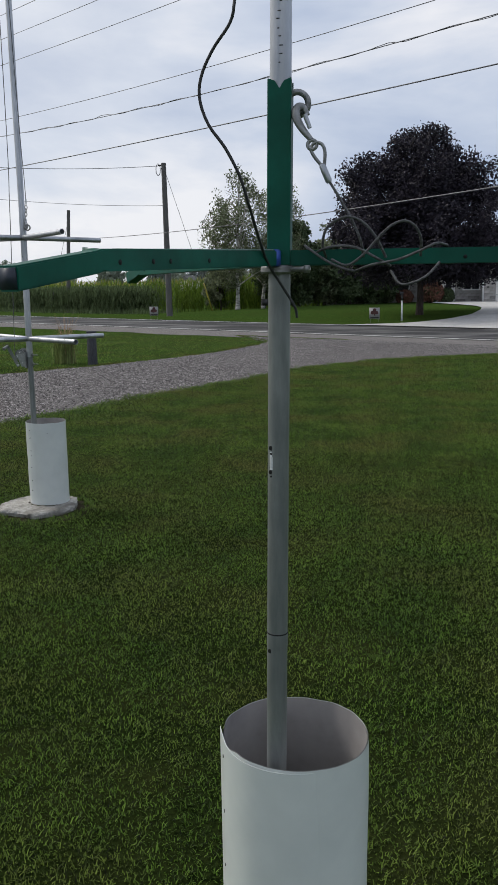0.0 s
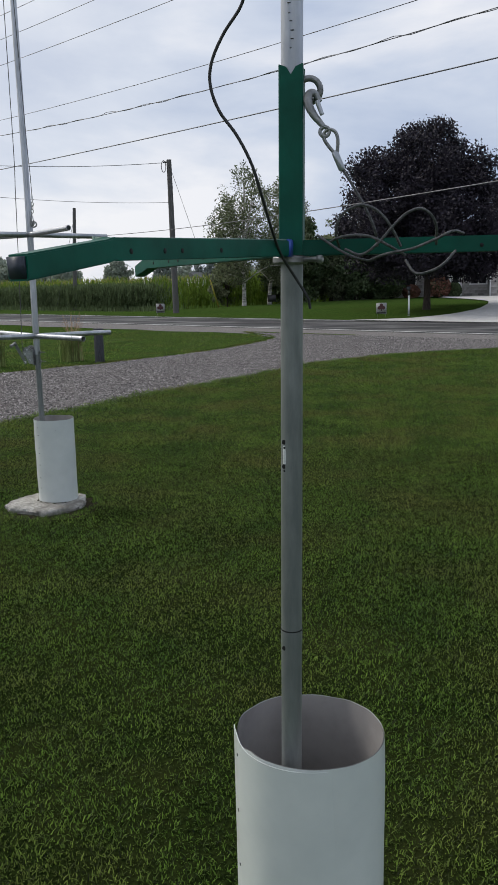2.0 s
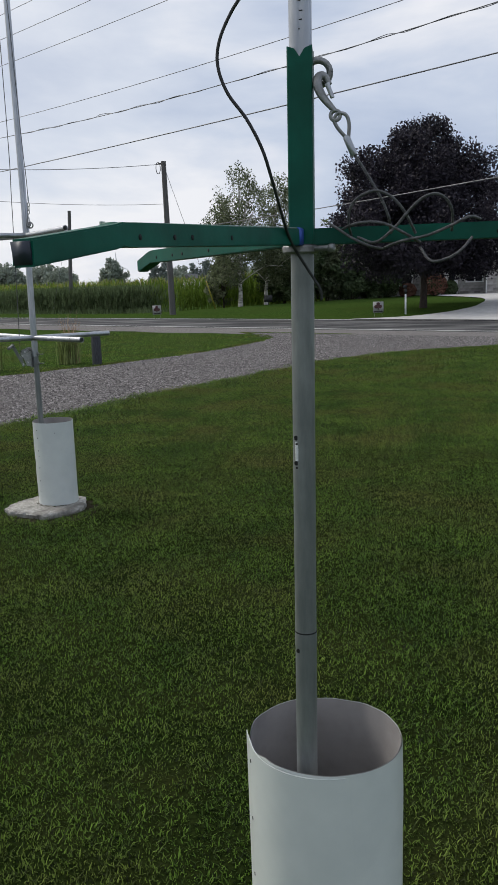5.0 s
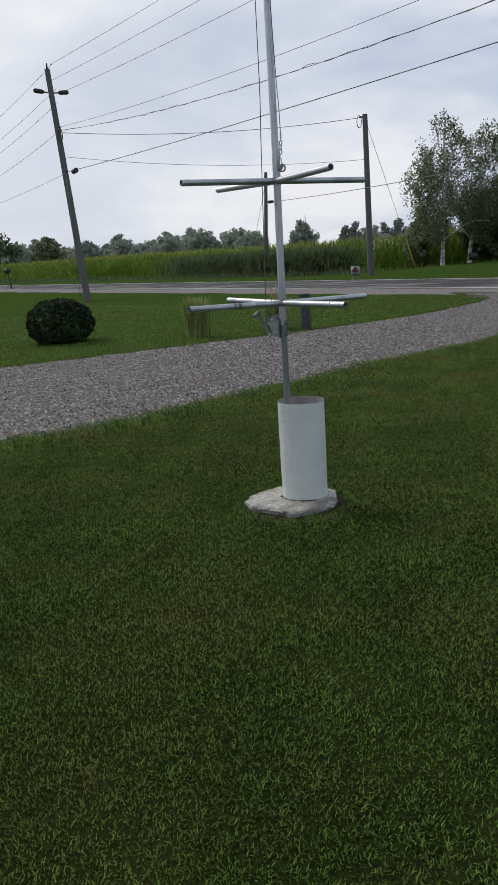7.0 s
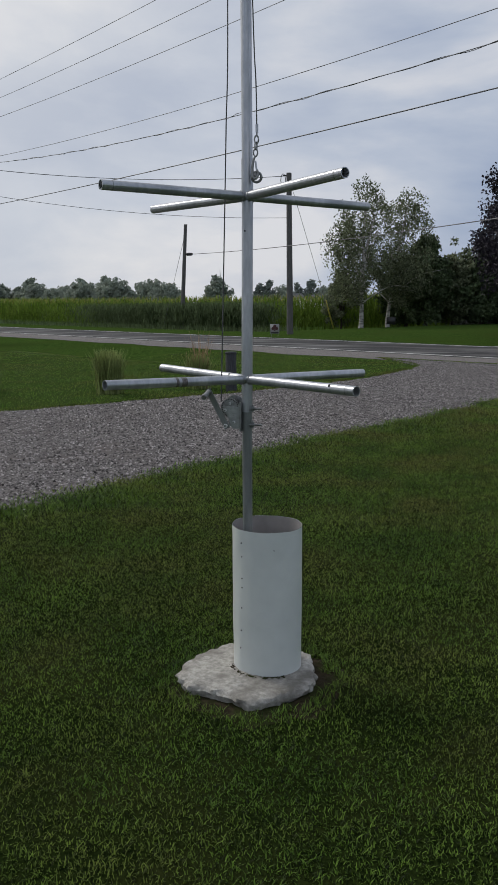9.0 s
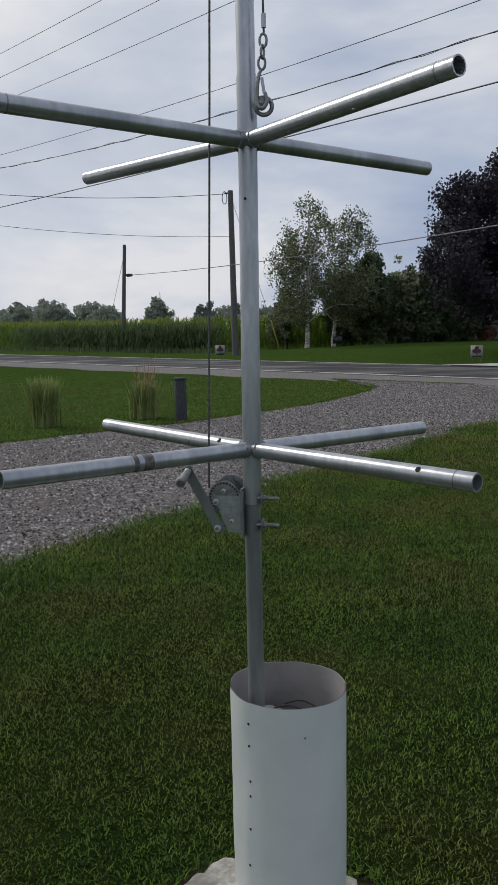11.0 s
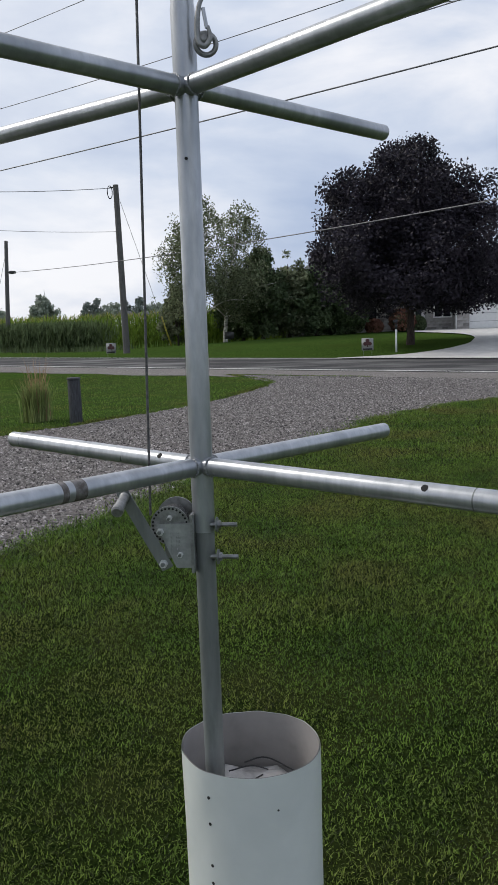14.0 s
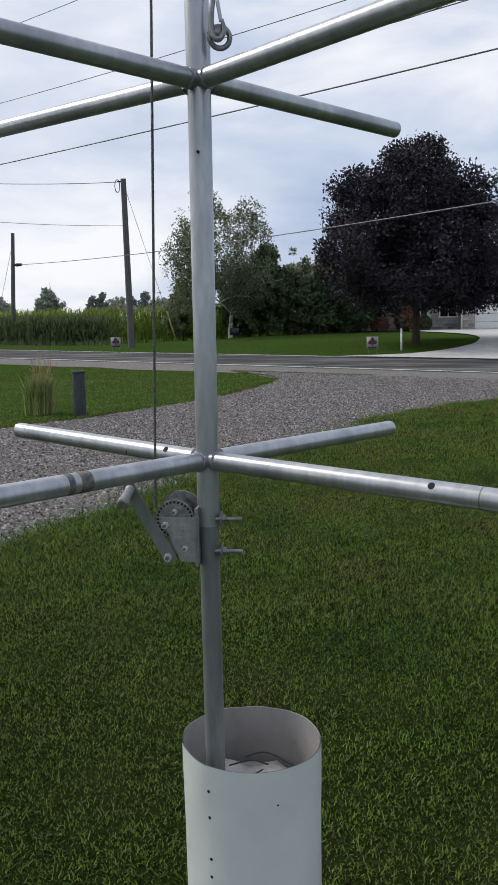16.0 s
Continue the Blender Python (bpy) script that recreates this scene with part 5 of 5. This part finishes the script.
for z in (0.5, 1.0, 1.52):
    part("panel_joint", block((4.9, 0.004, 0.018), at=(7.515, 0.128, z)), M_GALV_DULL, door)
for k in range(8):
    cx = 5.35 + 0.62 * k
    for j in range(5):
        a0, a1 = radians(12 + 33 * j), radians(12 + 33 * j + 24)
        bm = bmesh.new()
        q = [bm.verts.new((cx + rr * math.cos(a), 0.126, 1.62 + rr * 0.9 * math.sin(a))) for rr, a in ((0.07, a0), (0.22, a0), (0.22, a1), (0.07, a1))]
        f = bm.faces.new(q)
        geo = bmesh.ops.extrude_face_region(bm, geom=[f])
        bmesh.ops.translate(bm, verts=[g for g in geo["geom"] if isinstance(g, bmesh.types.BMVert)], vec=(0, 0.004, 0))
        part("fan_pane", bm, M_GLASS, door, "dark fan-shaped pane", smooth=False)


def house_window(x0, x1, z0, z1, y, mullions):
    w = part("window", mix_bm(block((x1 - x0 + 0.16, 0.09, 0.09), at=((x0 + x1) / 2, y - 0.02, z1 + 0.03)), block((x1 - x0 + 0.2, 0.14, 0.08), at=((x0 + x1) / 2, y - 0.05, z0 - 0.03)),
                              *[block((0.09, 0.09, z1 - z0 + 0.02), at=(x, y - 0.02, (z0 + z1) / 2)) for x in (x0 - 0.03, x1 + 0.03, *mullions)]), M_WHITE, house, "white framed window", smooth=False)
    part("pane", block((x1 - x0, 0.02, z1 - z0), at=((x0 + x1) / 2, y + 0.06, (z0 + z1) / 2)), M_GLASS, w, "dark glass")
    return w


house_window(3.05, 4.05, 0.85, 1.95, 1.6, (3.55,))
win = house_window(-3.6, -0.6, 0.75, 1.75, 1.6, (-2.1,))
part("blind", block((1.35, 0.015, 0.34), at=(-2.85, 1.64, 1.56)), M_WHITE, win, "half-drawn white blind")
part("blind", block((1.35, 0.015, 0.3), at=(-1.3, 1.64, 1.58)), M_WHITE, win, "half-drawn white blind")
dr = part("door", block((0.86, 0.06, 2.4), at=(2.05, 1.72, 0.82)), M_WHITE, house, "pale front door", smooth=False)
part("pane", block((0.36, 0.01, 1.2), at=(2.05, 1.685, 1.2)), M_GLASS, dr, smooth=False)
part("step", block((2.6, 1.4, 0.16), at=(2.6, 0.75, -0.02), bevel=0.02), M_DRIVEPAD, house, "pale concrete step", smooth=False)
part("wall_lamp", rod([(4.6, -0.06, 1.5), (4.6, -0.06, 1.72)], (0.06, 0.1), 10), M_WHITE, house, "small white wall lamp")

# ---- lawn blades and gravel stones ----
def right_of_drive(p, line=near_line):
    """How far the points lie to the lawn side of a line (the drive's near edge)."""
    line = line[(line[:, 1] > p[:, 1].min() - 2) & (line[:, 1] < p[:, 1].max() + 2)]
    side = np.full(len(p), 1e9)
    best = np.full(len(p), 1e9)
    for a, b in zip(line, line[1:]):
        d = b - a
        t = np.clip(((p - a) @ d) / (d @ d), 0, 1)
        q = p - a - t[:, None] * d
        dist = np.hypot(q[:, 0], q[:, 1])
        s = d[0] * (p[:, 1] - a[1]) - d[1] * (p[:, 0] - a[0])
        upd = dist < best
        best = np.where(upd, dist, best)
        side = np.where(upd, -np.sign(s) * dist, side)
    return side


def sow(name, n, x0, x1, y0, y1, height, width, label, seed, sections=2, spread=1.15):
    q = np.random.default_rng(seed)
    p = np.stack((q.uniform(x0, x1, n), q.uniform(y0, y1, n)), 1)
    p = p[(p[:, 0] > -0.4 - 0.93 * (p[:, 1] - 1.03)) & (p[:, 0] < 1.5 + 0.1 * p[:, 1])]
    side = right_of_drive(p)
    from_pad = np.hypot(p[:, 0] + 1.905, p[:, 1] - 5.775)
    bare = 0.315 + 0.045 * np.sin(5 * np.arctan2(p[:, 1] - 5.775, p[:, 0] + 1.905)) * np.sin(p[:, 0] * 31)
    keep = (side > -0.05 * q.uniform(0, 1, len(p))) & (from_pad > bare) & (np.hypot(p[:, 0] - 0.718, p[:, 1] - 1.70) > 0.16)
    p, side = p[keep], side[keep]
    waves = np.sin(p[:, 0] * 2.3 + 1.7 * np.sin(p[:, 1] * 1.9)) * np.sin(p[:, 1] * 2.9 + 1.3 * np.sin(p[:, 0] * 3.1)) + 0.35 * np.sin(p[:, 0] * 17 + 2 * np.sin(p[:, 1] * 11)) * np.sin(p[:, 1] * 19 + 2 * np.sin(p[:, 0] * 13))
    fine = np.sin(118 * p[:, 0] + 2.6 * np.sin(67 * p[:, 1]) + 1.7 * np.sin(23 * p[:, 1])) * np.sin(109 * p[:, 1] + 2.6 * np.sin(73 * p[:, 0]) + 1.9 * np.sin(19 * p[:, 0]))
    some = (waves > q.uniform(-3.2, -0.4, len(p))) & (fine > q.uniform(-1.3, 0.35, len(p)))
    p, edge = p[some], side[some]
    h = height * (0.95 + 0.4 * fine[some] + 0.9 * np.exp(-(edge / 0.4) ** 2) + 0.8 * np.exp(-((np.hypot(p[:, 0] + 1.905, p[:, 1] - 5.775) - 0.34) / 0.06) ** 2))
    v, f = blades(np.concatenate((p, np.zeros((len(p), 1))), 1), h, width, q, spread, sections)
    return tagged(from_arrays(name, v, f, M_BLADE), label, "grass", kind="stuff")


sow("lawn_grass", 860000, -5.4, 2.1, 1.9, 8.2, 0.0205, 0.0050, "short mown green lawn grass", 101)
sow("lawn_grass", 620000, -5.4, 2.5, 8.2, 13.0, 0.029, 0.0064, "short mown green lawn grass", 102, 1)
sow("lawn_grass", 340000, -3.6, 3.6, 13.0, 20.2, 0.038, 0.0115, "short mown green lawn grass", 103, 1)
# soil sheet under the blades; its dark colour holds their gap shade
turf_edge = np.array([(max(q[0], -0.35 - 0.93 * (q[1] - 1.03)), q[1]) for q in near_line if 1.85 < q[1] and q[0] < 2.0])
strip("lawn_soil", turf_edge, np.stack((1.5 + 0.1 * turf_edge[:, 1], turf_edge[:, 1]), 1), 4, 0.004, M_THATCH_SHADE, "soil and thatch darkened for the shade under the lawn grass", "soil")
# a rough fringe along the drive's far edge
q = np.random.default_rng(104)
k = q.uniform(20, 150, 26000)
i, g = k.astype(int), (k % 1)[:, None]
p = far_line[i] * (1 - g) + far_line[i + 1] * g + np.abs(q.normal(size=(26000, 1))) * np.array((-0.11, 0.08)) + 0.02 * q.normal(size=(26000, 2))
v, f = blades(np.concatenate((p, ground_z(p[:, 0], p[:, 1])[:, None]), 1), 0.055, 0.011, q, 0.75, 1)
tagged(from_arrays("fringe_grass", v, f, M_BLADE), "rough green grass fringe along the gravel drive", "grass", kind="stuff")
k = q.uniform(30, 175, 52000)
i, g = k.astype(int), (k % 1)[:, None]
p = near_line[i] * (1 - g) + near_line[i + 1] * g + (0.12 + 0.17 * q.normal(size=(52000, 1))) * np.array((0.80, -0.55)) + 0.03 * q.normal(size=(52000, 2))
v, f = blades(np.concatenate((p, np.zeros((52000, 1))), 1), 0.062, 0.010, q, 1.2, 2)
tagged(from_arrays("fringe_grass", v, f, M_BLADE), "longer ragged grass along the lawn edge", "grass", kind="stuff")

# the strip of grass between the drive and the road
n = 170000
p = np.stack((q.uniform(-19, -3.6, n), q.uniform(8.0, 29.0, n)), 1)
_, v = road_uv(p[:, 0], p[:, 1])
p = p[(right_of_drive(p, far_line) < 0.0) & (v < -2.8)]
v, f = blades(np.concatenate((p, ground_z(p[:, 0], p[:, 1])[:, None]), 1), 0.036, 0.013, q, 1.3, 1)
tagged(from_arrays("lawn_grass", v, f, M_BLADE), "mown green grass between the drive and the road", "grass", kind="stuff")


def stones(n, seed):
    q = np.random.default_rng(seed)
    k = q.uniform(30, len(near_line) - 45, n)
    f = q.uniform(-0.01, 1.0, n)
    i, g = k.astype(int), (k % 1)[:, None]
    a, b = near_line[i] * (1 - g) + near_line[i + 1] * g, far_line[i] * (1 - g) + far_line[i + 1] * g
    p = a * (1 - f)[:, None] + b * f[:, None] + q.normal(size=(n, 2)) * 0.03
    s = (0.0065 + 0.0145 * q.uniform(0, 1, n) ** 1.6)[:, None]
    base = np.array(((1, 0, 0), (0, 1, 0), (-1, 0, 0), (0, -1, 0), (0, 0, 0.75)), float)
    v = base[None] * s[:, None] * q.uniform(0.6, 1.4, (n, 5, 1))
    a = q.uniform(0, 6.28, n)
    c, sn = np.cos(a)[:, None], np.sin(a)[:, None]
    v = np.stack((v[..., 0] * c - v[..., 1] * sn, v[..., 0] * sn + v[..., 1] * c, v[..., 2]), -1)
    v += np.concatenate((p, np.full((n, 1), 0.0165)), 1)[:, None]
    j = np.arange(n)[:, None] * 5
    fs = np.concatenate([j + np.array(t) for t in ((0, 1, 4), (1, 2, 4), (2, 3, 4), (3, 0, 4))], 0)
    return tagged(from_arrays("gravel", v.reshape(-1, 3), fs, M_PEBBLE), "loose grey crushed stone on the drive", "gravel", kind="stuff")


stones(150000, 111)
